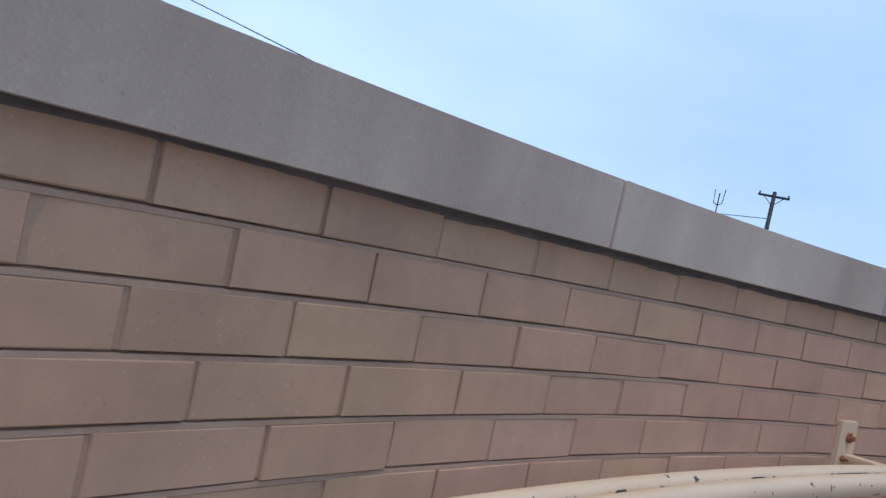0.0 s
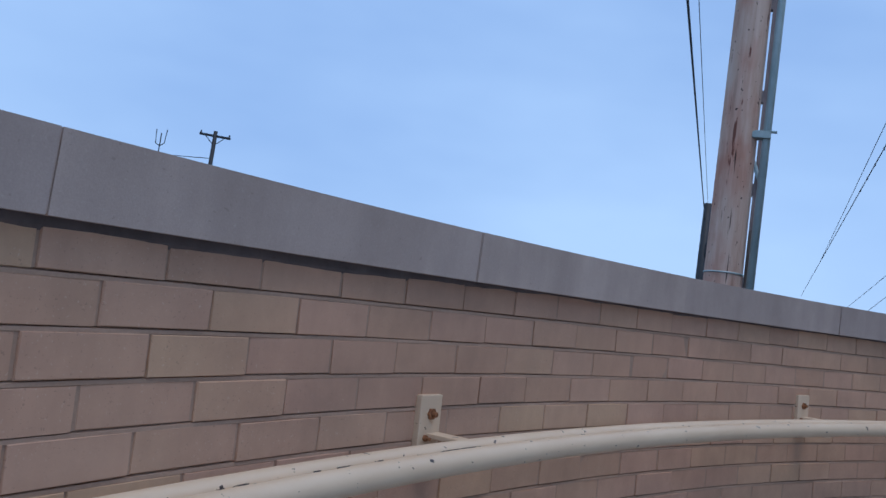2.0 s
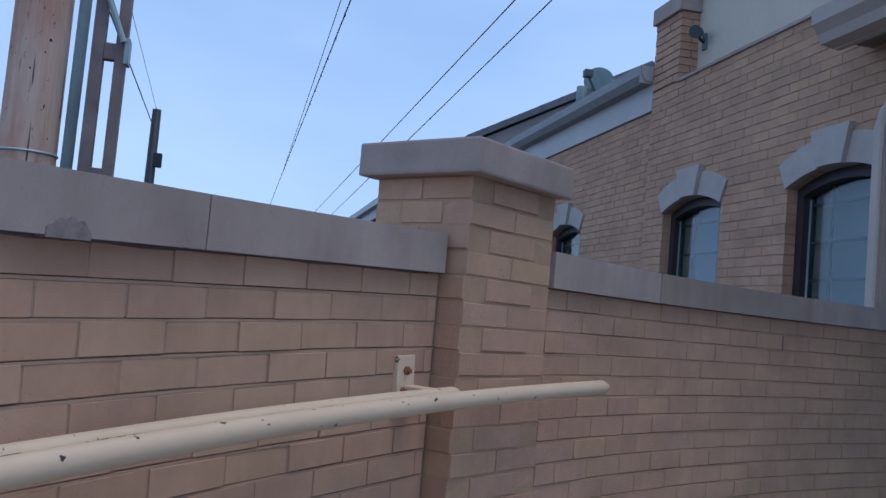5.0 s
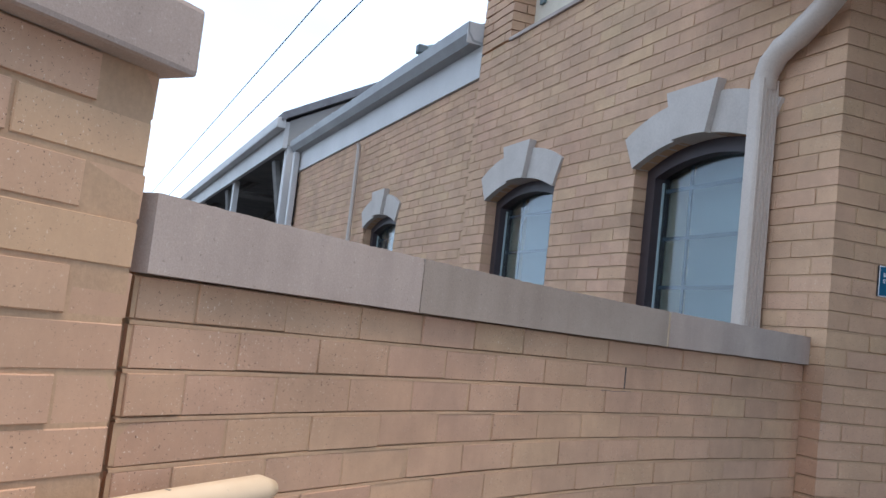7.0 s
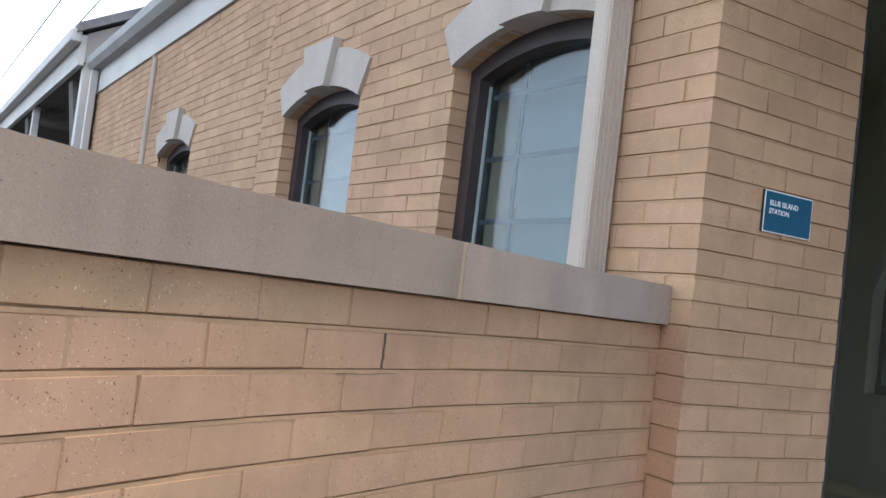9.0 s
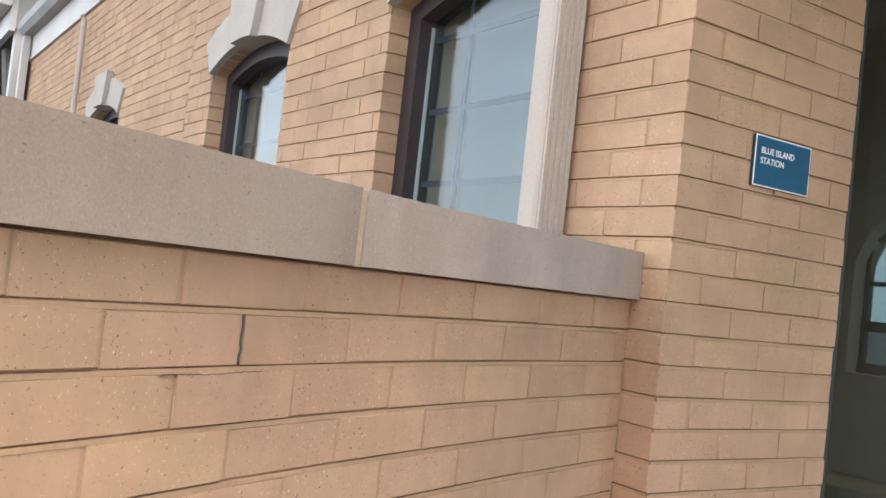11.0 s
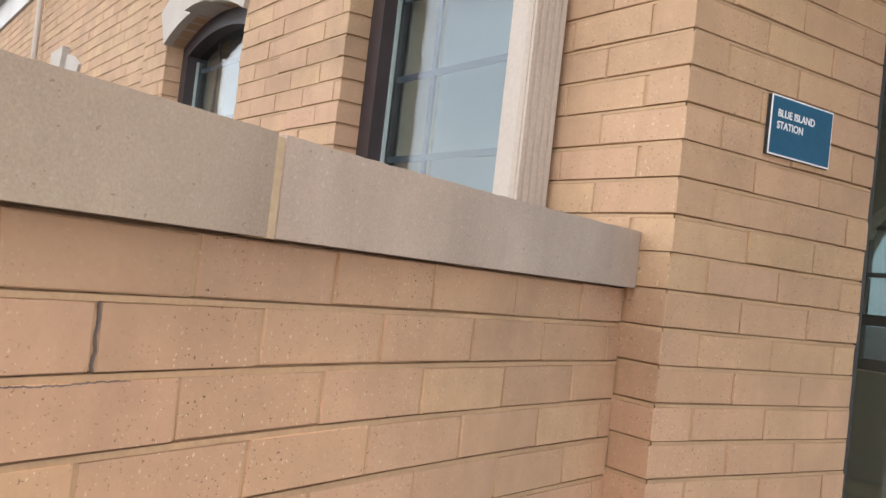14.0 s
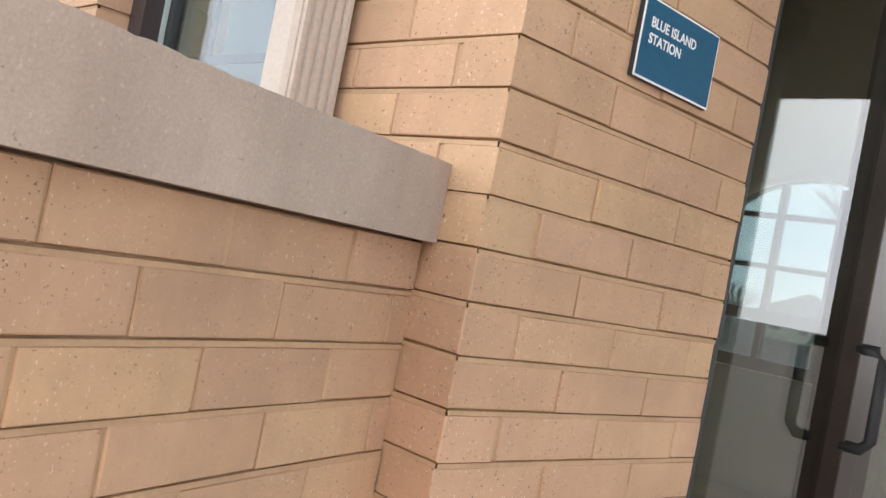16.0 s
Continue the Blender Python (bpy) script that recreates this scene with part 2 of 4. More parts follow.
def rail_material():
    """Cream paint with a cracked seam between the two tubes, small chips and a little rust."""
    m, n, l, b = material("chipped_cream_paint", (0.6, 0.5, 0.4), 0.45)
    big = noise_tex(n, l, 3.0, 5, 0.6, "World")
    col = ramp(n, l, big, [(0.3, (0.63, 0.46, 0.30)), (0.7, (0.72, 0.55, 0.375))])
    rust = noise_tex(n, l, 11.0, 6, 0.7, "World")
    col = mix(n, l, "MIX", ramp(n, l, rust, [(0.69, (0, 0, 0)), (0.77, (0.8, 0.8, 0.8))]), col, (0.30, 0.13, 0.055))
    geo = n.new("ShaderNodeNewGeometry")
    off = n.new("ShaderNodeVectorMath")
    off.operation = "SUBTRACT"
    off.inputs[1].default_value = (RAMP[0], RAMP[1], 0)
    flat = n.new("ShaderNodeVectorMath")
    flat.operation = "MULTIPLY"
    flat.inputs[1].default_value = (1, 1, 0)
    far = n.new("ShaderNodeVectorMath")
    far.operation = "LENGTH"
    l.new(geo.outputs["Position"], off.inputs[0])
    l.new(off.outputs["Vector"], flat.inputs[0])
    l.new(flat.outputs["Vector"], far.inputs[0])
    dist = n.new("ShaderNodeMath")
    dist.operation = "COMPARE"
    dist.inputs[1].default_value, dist.inputs[2].default_value = 6.7065, 0.0065
    l.new(far.outputs["Value"], dist.inputs[0])
    crack = noise_tex(n, l, 15.0, 5, 0.7, "World")
    seam = mix(n, l, "MULTIPLY", 1.0, ramp(n, l, crack, [(0.53, (0, 0, 0)), (0.55, (1, 1, 1))]), dist.outputs[0])
    col = mix(n, l, "MIX", seam, col, (0.035, 0.025, 0.02))
    chips = noise_tex(n, l, 42.0, 3, 0.55, "World", (1, 1, 1.6))
    col = mix(n, l, "MIX", ramp(n, l, chips, [(0.684, (0, 0, 0)), (0.698, (1, 1, 1))]), col, (0.05, 0.035, 0.03))
    l.new(col, b.inputs["Base Color"])
    bump(n, l, b, mix(n, l, "ADD", 0.5, rust, chips), 0.25, 0.002)
    return m


M_RAIL = rail_material()
M_RUST = mottled("rust", (0.16, 0.06, 0.025), (0.34, 0.15, 0.06), 60.0, 0.9, bump_m=0.002)


def pole_material():
    m, n, l, b = material("weathered_pole_wood", (0.4, 0.28, 0.2), 0.9, spec=0.2)
    streak = noise_tex(n, l, 9.0, 6, 0.65, "Object", (1, 1, 0.06))
    col = ramp(n, l, streak, [(0.25, (0.20, 0.10, 0.07)), (0.42, (0.52, 0.37, 0.29)), (0.7, (0.68, 0.54, 0.45))])
    big = noise_tex(n, l, 2.2, 4, 0.6, "Object", (1, 1, 0.35))
    col = mix(n, l, "MULTIPLY", 0.9, col, ramp(n, l, big, [(0.38, (0.86, 0.56, 0.48)), (0.56, (1.1, 1.08, 1.07))]))
    drip = noise_tex(n, l, 17.0, 4, 0.6, "Object", (1, 1, 0.14))
    col = mix(n, l, "MIX", ramp(n, l, drip, [(0.64, (0, 0, 0)), (0.68, (0.9, 0.9, 0.9))]), col, (0.15, 0.05, 0.035))
    spot = noise_tex(n, l, 38.0, 2, 0.5, "Object", (1, 1, 0.6))
    col = mix(n, l, "MIX", ramp(n, l, spot, [(0.70, (0, 0, 0)), (0.72, (1, 1, 1))]), col, (0.04, 0.022, 0.02))
    check = noise_tex(n, l, 26.0, 3, 0.5, "Object", (1, 1, 0.05))
    col = mix(n, l, "MIX", ramp(n, l, check, [(0.66, (0, 0, 0)), (0.7, (0.9, 0.9, 0.9))]), col, (0.05, 0.03, 0.025))
    l.new(col, b.inputs["Base Color"])
    bump(n, l, b, streak, 0.6, 0.01)
    return m


M_POLE = pole_material()


def glass_material(name, tint, reflect):
    m = bpy.data.materials.new(name)
    m.use_nodes = True
    n, l = m.node_tree.nodes, m.node_tree.links
    n.clear()
    o = n.new("ShaderNodeOutputMaterial")
    t = n.new("ShaderNodeBsdfTransparent")
    t.inputs["Color"].default_value = (*tint, 1)
    g = n.new("ShaderNodeBsdfGlossy")
    g.inputs["Roughness"].default_value = 0.02
    fr = n.new("ShaderNodeLayerWeight")
    fr.inputs["Blend"].default_value = 0.5
    pw = n.new("ShaderNodeMath")
    pw.operation, pw.inputs[1].default_value = "POWER", 3.0
    l.new(fr.outputs["Facing"], pw.inputs[0])
    ad = n.new("ShaderNodeMath")
    ad.operation, ad.inputs[1].default_value, ad.inputs[2].default_value = "MULTIPLY_ADD", 0.55, reflect
    l.new(pw.outputs[0], ad.inputs[0])
    x = n.new("ShaderNodeMixShader")
    l.new(ad.outputs[0], x.inputs["Fac"])
    l.new(t.outputs["BSDF"], x.inputs[1])
    l.new(g.outputs["BSDF"], x.inputs[2])
    l.new(x.outputs["Shader"], o.inputs["Surface"])
    return m


M_GLASS = glass_material("window_glass", (0.80, 0.86, 0.88), 0.05)
M_LOBBYGLASS = glass_material("tinted_lobby_glass", (0.5, 0.6, 0.63), 0.04)
M_DOORGLASS = glass_material("door_glass", (0.62, 0.68, 0.66), 0.09)


# ---- mesh helpers ----
def mesh_of(name, bm, mat, smooth=False):
    bmesh.ops.recalc_face_normals(bm, faces=bm.faces)
    me = bpy.data.meshes.new(name)
    bm.to_mesh(me)
    bm.free()
    me.materials.append(mat)
    if smooth:
        for p in me.polygons:
            p.use_smooth = True
    return me


def part(name, bm, mat, parent=None, label="", smooth=False, at=None):
    ob = new(name, mesh_of(name, bm, mat, smooth))
    if at is not None:
        ob.matrix_basis = at
    if parent:
        ob.parent = parent
    if label:
        ob["label"] = label
    return ob


def thing(name, label, category, at=None, group="", kind=""):
    ob = new(name)
    if at is not None:
        ob.matrix_basis = at
    return tagged(ob, label, category, group, kind)


def box(bm, x0, x1, y0, y1, z0, z1, m=None, bevel=0.0):
    v = [bm.verts.new((x, y, z)) for x in (x0, x1) for y in (y0, y1) for z in (z0, z1)]
    f = [bm.faces.new([v[i] for i in q]) for q in ((0, 1, 3, 2), (4, 6, 7, 5), (0, 4, 5, 1), (2, 3, 7, 6), (0, 2, 6, 4), (1, 5, 7, 3))]
    if bevel:
        edges = list({e for q in f for e in q.edges})
        r = bmesh.ops.bevel(bm, geom=edges, offset=bevel, segments=2, profile=0.6, affect="EDGES")
        v = list({w for q in r["faces"] for w in q.verts} | {w for w in v if w.is_valid})
    if m is not None:
        bmesh.ops.transform(bm, matrix=m, verts=v)
    return bm


def boxes(*rows, bevel=0.0):
    bm = bmesh.new()
    for r in rows:
        box(bm, *r, bevel=bevel)
    return bm


def tube(bm, pts, radius, sides=12, cap=True):
    """A pipe along points; radius a number or one for each point."""
    pts = [Vector([float(q) for q in p]) for p in pts]
    rad = [float(q) for q in radius] if isinstance(radius, (list, tuple)) else [radius] * len(pts)
    rings, up = [], Vector((0, 0, 1))
    for i, p in enumerate(pts):
        d = (pts[min(i + 1, len(pts) - 1)] - pts[max(i - 1, 0)]).normalized()
        side = d.cross(up if abs(d.z) < 0.95 else Vector((1, 0, 0))).normalized()
        other = side.cross(d)
        rings.append([bm.verts.new(p + rad[i] * (side * math.cos(a) + other * math.sin(a))) for a in (2 * math.pi * k / sides for k in range(sides))])
    for a, b in zip(rings, rings[1:]):
        for k in range(sides):
            bm.faces.new((a[k], a[(k + 1) % sides], b[(k + 1) % sides], b[k]))
    if cap:
        bm.faces.new(rings[0][::-1])
        bm.faces.new(rings[-1])
    return bm


def arc_block(bm, r0, r1, a0, a1, z0, z1, step=1.0, centre=RAMP):
    """A curved block between two radii and two angles; z0 and z1 are functions of the angle."""
    k = max(1, round(abs(a1 - a0) / step))
    rings = []
    for i in range(k + 1):
        a = a0 + (a1 - a0) * i / k
        rings.append([bm.verts.new(on_arc(r, a, z(a), centre)) for r, z in ((r0, z0), (r1, z0), (r1, z1), (r0, z1))])
    for p, q in zip(rings, rings[1:]):
        for j in range(4):
            bm.faces.new((p[j], p[(j + 1) % 4], q[(j + 1) % 4], q[j]))
    bm.faces.new(rings[0][::-1])
    bm.faces.new(rings[-1])
    return bm


def prism(bm, outline, y0, y1):
    """An outline in x and z, drawn through from y0 to y1."""
    a = [bm.verts.new((x, y0, z)) for x, z in outline]
    b = [bm.verts.new((x, y1, z)) for x, z in outline]
    bm.faces.new(a)
    bm.faces.new(b[::-1])
    for i in range(len(outline)):
        j = (i + 1) % len(outline)
        bm.faces.new((a[j], a[i], b[i], b[j]))
    return bm


# ---- bricks ----
BRICK_MESHES = {}
rng = random.Random(7)


def brick_mesh(length, variant, mat, course):
    """One brick: front face at y = 0, its top corner worn, length along x, centred."""
    key = (round(length, 3), variant, mat.name, course)
    if key not in BRICK_MESHES:
        r = random.Random(round(length * 1000) * 7 + variant)
        h, d, b = (course - JOINT) / 2, 0.092, 0.0011
        bm = bmesh.new()
        half = length / 2
        front = [(-half + b, -h + b), (half - b, -h + b), (half - b, h - b), (-half + b, h - b)]
        mid = [(-half, -h), (half, -h), (half, h), (-half, h)]
        j = lambda s: r.uniform(-s, s)
        rings = [[bm.verts.new((x + j(0.001), j(0.0008), z + j(0.0008))) for x, z in front],
                 [bm.verts.new((x, 0.0018, z)) for x, z in mid],
                 [bm.verts.new((x, d, z)) for x, z in mid]]
        bm.faces.new(rings[0])
        for p, q in zip(rings, rings[1:]):
            for k in range(4):
                bm.faces.new((p[(k + 1) % 4], p[k], q[k], q[(k + 1) % 4]))
        BRICK_MESHES[key] = mesh_of("brick", bm, mat)
    return BRICK_MESHES[key]


def lay(parent, m, length, mat=M_BRICK, course=COURSE):
    """One brick as an object of its own."""
    m = m @ pose(0, rng.uniform(-0.0018, 0.0018), rng.uniform(-0.001, 0.001), 0, rng.uniform(-0.25, 0.25), rng.uniform(-0.35, 0.35))
    ob = new("brick", brick_mesh(length, rng.randrange(4), mat, course))
    ob.matrix_basis = m
    ob.parent = parent


class Courses:
    """Bricks joined into one mesh, for what is far off or hidden."""
    def __init__(self):
        self.v, self.f = [], []

    def lay(self, m, length, course=COURSE):
        h, half, d = (course - JOINT) / 2, length / 2, 0.092
        m = m @ pose(0, rng.uniform(-0.0018, 0.0018), rng.uniform(-0.001, 0.001), 0, rng.uniform(-0.25, 0.25), 0)
        k = len(self.v)
        b = 0.002
        for x, y, z in ((-half + b, 0, -h + b), (half - b, 0, -h + b), (half - b, 0, h - b), (-half + b, 0, h - b), (-half, b, -h), (half, b, -h), (half, b, h), (-half, b, h),
                        (-half, d, -h), (half, d, -h), (half, d, h), (-half, d, h)):
            self.v.append(tuple(m @ Vector((x, y, z))))
        self.f.append((k, k + 1, k + 2, k + 3))
        for o in (0, 4):
            for i in range(4):
                j = (i + 1) % 4
                self.f.append((k + o + j, k + o + i, k + o + 4 + i, k + o + 4 + j))

    def done(self, name, parent, label, mat=M_BRICKS):
        me = bpy.data.meshes.new(name)
        me.from_pydata(self.v, [], self.f)
        me.materials.append(mat)
        ob = new(name, me)
        ob.parent = parent
        return tagged(ob, label, kind="stuff")


def bed_profile(z_top, rows, course=COURSE):
    """Recess and height of the mortar face from the top down: a joint slopes in under each brick."""
    out = []
    for k in range(rows):
        z = z_top - k * course
        out += [(0.0010, z - JOINT / 2), (0.0032, z - JOINT / 2 - 0.001), (0.0032, z - course + JOINT / 2 + 0.001), (0.0075, z - course + JOINT / 2 - 0.0002), (0.006, z - course + JOINT / 2 - 0.0016), (0.0014, z - course + JOINT / 2 - 0.0024)]
    return out


def arc_beds(parent, radius, a0, a1, z_of, rows, centre, mat=M_MORTAR):
    """The visible mortar of a curved wall."""
    bm = bmesh.new()
    n = round(abs(a1 - a0) / 0.5)
    prev = None
    for i in range(n + 1):
        a = a0 + (a1 - a0) * i / n
        ring = [bm.verts.new(on_arc(radius + d, a, z, centre)) for d, z in bed_profile(z_of(a), rows)]
        if prev:
            for j in range(len(ring) - 1):
                bm.faces.new((prev[j], prev[j + 1], ring[j + 1], ring[j]))
        prev = ring
    part("mortar_bed", bm, mat, parent)


def flat_beds(parent, m, spans, z_top, rows, course=COURSE_S):
    """The visible mortar of a flat wall, over stretches of local x, each with its own range of heights."""
    bm = bmesh.new()
    for x0, x1, lo, hi in spans:
        prof = [(d, z) for d, z in bed_profile(z_top, rows, course) if lo <= z <= hi]
        a = [bm.verts.new(m @ Vector((x0, d, z))) for d, z in prof]
        b = [bm.verts.new(m @ Vector((x1, d, z))) for d, z in prof]
        for j in range(len(prof) - 1):
            bm.faces.new((a[j], a[j + 1], b[j + 1], b[j]))
    part("mortar_bed", bm, M_MORTAR, parent)


# ---- ground, ramp, landing ----
bm = bmesh.new()
box(bm, -3000, 3000, -3000, 3000, -0.6, -0.1)
ground = tagged(part("ground", bm, M_ASPHALT), "dark grey asphalt ground outside the ramp wall", "ground", kind="structure")


def z_floor(deg):
    return max(-0.08, z_cope(deg) - 1.225) if deg > 39 else Z_LAND


bm = bmesh.new()
arc_block(bm, 4.4, 6.845, 39, 128, lambda a: -0.1, z_floor, 1.0)
tagged(part("ramp", bm, M_CONCRETE), "sloping concrete ramp inside the curved wall", "ramp", kind="structure")
bm = bmesh.new()
arc_block(bm, 3.0, 6.545, -30, 40.8, lambda a: -0.1, lambda a: Z_LAND - 0.002, 2.0, LEVEL)
box(bm, 8.0, 12.0, -9.0, -4.3, -0.1, Z_LAND - 0.003)
tagged(part("landing", bm, M_CONCRETE), "level concrete landing in front of the station door", "floor", kind="structure")

# ---- curved walls: cores and copings ----
wall_ramp = thing("wall_ramp", "curved sloping ramp wall of painted buff brick", "wall", kind="structure")
bm = bmesh.new()
arc_block(bm, R_LEFT + 0.02, R_LEFT + 0.30, 40.5, 128, lambda a: -0.1, lambda a: z_cope(a) + 0.01)
part("mortar_core", bm, M_MORTAR, wall_ramp)

wall_level = thing("wall_level", "low curved wall of buff brick beside the landing", "wall", kind="structure")
bm = bmesh.new()
arc_block(bm, R_RIGHT + 0.02, R_RIGHT + 0.30, 15.45, 39.2, lambda a: -0.1, lambda a: Z_COPE + 0.01, 1.0, LEVEL)
part("mortar_core", bm, M_MORTAR, wall_level)


def coping_stone(a0, a1, radius, z_of, width, name_parent, height, centre, mat=M_COPING, rise=0.0):
    bm = bmesh.new()
    arc_block(bm, radius, radius + width, a0, a1, lambda a: z_of(a), lambda a: z_of(a) + height + rise * (a - a0), 0.1 if rise else 0.5, centre)
    long_edges = [e for e in bm.edges if len(e.link_faces) == 2 and e.calc_face_angle(0) > 0.5]
    bmesh.ops.bevel(bm, geom=long_edges, offset=0.009, segments=2, profile=0.5, affect="EDGES")
    if rise:
        r = random.Random(round(a0 * 10))
        for v in bm.verts:
            if v.co.z > z_of(a0) + height - 0.004 and math.hypot(v.co.x - centre[0], v.co.y - centre[1]) < radius + 0.012:
                v.co.z += r.uniform(-0.0004, 0.0004) - 0.0018 * r.uniform(0, 1) ** 8
    return part("coping_stone", bm, mat, name_parent)


coping_ramp = thing("coping", "grey limestone coping in lengths along the ramp wall", "coping", kind="structure")
JOINTS = [41.02, 48.11, 56.53, 64.96, 73.37, 81.96, 90.78, 99.47, 108.2, 116.9, 125.6]
for a, b in zip(JOINTS, JOINTS[1:]):
    coping_stone(a + 0.02, b - 0.02, R_COPE + rng.uniform(-0.003, 0.003), z_cope, 0.36, coping_ramp, 0.106, RAMP, M_COPING_RAMP)
coping_level = thing("coping", "grey limestone coping on the level wall with a mortar joint", "coping", kind="structure")
JOINTS2 = [15.6, 23.235, 33.04, 39.02]
for a, b in zip(JOINTS2, JOINTS2[1:]):
    coping_stone(a + (0.06 if a == 23.235 else 0.02), b - (0.06 if b == 23.235 else 0.02), R_COPE2 + rng.uniform(-0.002, 0.002), lambda a: Z_COPE, 0.36, coping_level, 0.099 + 0.0005 * (a - 15.6), LEVEL, M_COPING_GREY if a == 23.235 else M_COPING, 0.0005)

for a in JOINTS[1:-1]:
    bm = bmesh.new()
    arc_block(bm, R_COPE + 0.003, R_COPE + 0.35, a - 0.03, a + 0.03, lambda q: z_cope(q) + 0.002, lambda q: z_cope(q) + 0.103, 0.5)
    part("joint_filler", bm, M_COPING_RAMP, coping_ramp)
for a, w in ((JOINTS2[1], 0.062), (JOINTS2[2], 0.03)):
    bm = bmesh.new()
    arc_block(bm, R_COPE2 + 0.001, R_COPE2 + 0.35, a - w, a + w, lambda q: Z_COPE - 0.001, lambda q: Z_COPE + COPE_H - 0.002, 0.5, LEVEL)
    part("joint_filler", bm, M_BEDSAND if w > 0.05 else M_COPING, coping_level, "yellowish mortar joint")

# a dark mortar patch under the ramp coping
bm = bmesh.new()
arc_block(bm, R_COPE - 0.0045, R_COPE + 0.02, 50.38, 51.12, lambda a: z_cope(a) - 0.004, lambda a: z_cope(a) + 0.003 + 0.026 * math.sqrt(max(0.0, 1 - ((a - 50.75) / 0.38) ** 2)) + 0.003 * math.sin(a * 31), 0.04)
part("mortar_patch", bm, M_SMEAR, coping_ramp, "dark mortar smear on the coping")
# the dark bed joint squeezed out under the ramp coping, uneven along its lower edge
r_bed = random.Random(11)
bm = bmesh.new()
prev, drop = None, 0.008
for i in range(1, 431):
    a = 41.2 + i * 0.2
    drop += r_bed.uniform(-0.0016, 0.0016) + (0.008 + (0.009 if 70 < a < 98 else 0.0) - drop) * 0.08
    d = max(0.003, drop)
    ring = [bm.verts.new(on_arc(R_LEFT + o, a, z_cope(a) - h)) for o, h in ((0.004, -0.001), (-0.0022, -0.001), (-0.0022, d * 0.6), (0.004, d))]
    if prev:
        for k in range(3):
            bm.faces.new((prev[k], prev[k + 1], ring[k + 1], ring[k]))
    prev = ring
part("bed_joint", bm, M_DARK_MORTAR, coping_ramp, "dark mortar bed under the coping")
# broken mortar at the end of the level coping
bm = bmesh.new()
for i in range(7):
    h = Z_COPE + 0.004 + i * 0.0135
    q = on_arc(R_COPE2 + 0.012, JOINTS2[0] + 0.02, h, LEVEL)
    box(bm, -0.012, 0.012, -0.006 - 0.007 * ((i * 5) % 3), 0.012, 0, 0.0132, pose(q.x, q.y, q.z, 0, 0, 15), bevel=0.003)
part("end_mortar", bm, M_COPING, coping_level, "rough broken end mortar")

# ---- pillar ----
PILLAR = pose(6.7725, -1.2105, 0, 0, 0, -50.9)
pillar = thing("brick_pillar", "square buff brick pillar with a stone cap between the walls", "pillar", PILLAR)
part("core", boxes((-0.209, 0.209, 0.004, 0.341, -0.1, 2.043)), M_MORTAR, pillar)
bm = boxes((-0.256, 0.236, -0.043, 0.386, 2.043, 2.139), bevel=0.008)
part("cap", bm, M_COPING, pillar, "grey limestone cap")

# ---- handrail ----
rail = thing("handrail", "cream painted steel handrail with chipped rusty paint", "handrail")


def z_rail(deg):
    return z_cope(deg) - 0.333 + 0.0168 * (66 - deg) / 25


bm = bmesh.new()
pts = [on_arc(6.690, a, z_rail(a)) for a in np.arange(35.45, 121, 1.2)]
tube(bm, [on_arc(6.690, 35.2, z_rail(35.2))] + pts, [0.012] + [0.0225] * len(pts), 16)
part("front_tube", bm, M_RAIL, rail, smooth=True)
bm = bmesh.new()
pts = [on_arc(6.7305, a, z_rail(a) + 0.009) for a in np.arange(41.45, 121, 1.2)]
tube(bm, [on_arc(6.7305, 41.25, z_rail(40.7) + 0.009)] + pts, [0.010] + [0.0195] * len(pts), 14)
part("rear_tube", bm, M_RAIL, rail, smooth=True)
for a in (41.95, 57.91, 74.01, 90.72, 107.4):
    m = arc_pose(R_LEFT, a, z_rail(a), 2.9)
    br = part("bracket", boxes((-0.036, 0.036, -0.012, 0.006, -0.045, 0.098), bevel=0.002), M_RAIL, rail, at=m)
    part("arm", boxes((-0.01, 0.034, -0.12, -0.012, 0.012, 0.022), (-0.02, 0.02, -0.11, -0.012, -0.035, -0.028), bevel=0.002), M_RAIL, br)
    for bz, bx in ((0.06, 0.0), (0.012, -0.014)):
        bm = bmesh.new()
        f = 1.0 if bz > 0.05 else 0.55
        tube(bm, [(bx, -0.012, bz), (bx, -0.018, bz), (bx, -0.0181, bz), (bx, -0.027, bz)], [0.012 * f, 0.012 * f, 0.006 * f, 0.006 * f], 6)
        part("bolt", bm, M_RUST, br, "rusty bolt head")

# ---- station building ----
station = thing("wall_station", "buff brick station wall with arched windows", "wall", kind="structure")
WINDOWS = [8.897, 10.593, 13.37]
W_HALF, Z_SILL, Z_SPRING, Z_CROWN = 0.448, 1.30, 2.637, 2.728
W_RAD = (W_HALF ** 2 + (Z_CROWN - Z_SPRING) ** 2) / (2 * (Z_CROWN - Z_SPRING))


def arch_z(dx, rise=0.0):
    return Z_CROWN - W_RAD + math.sqrt(max(0.0, (W_RAD + rise) ** 2 - dx * dx))


def wall_with_windows(x0, x1, y0, y1, z0, z1, centres):
    bm = bmesh.new()
    x = x0
    for c in centres:
        box(bm, x, c - W_HALF - 0.006, y0, y1, z0, z1)
        box(bm, c - W_HALF, c + W_HALF, y0, y1, z0, Z_SILL)
        n = 12
        top = [(c - W_HALF + 2 * W_HALF * i / n, arch_z(-W_HALF + 2 * W_HALF * i / n)) for i in range(n + 1)]
        prism(bm, top + [(c + W_HALF, z1), (c - W_HALF, z1)], y0, y1)
        x = c + W_HALF + 0.006
    box(bm, x, x1, y0, y1, z0, z1)
    return bm


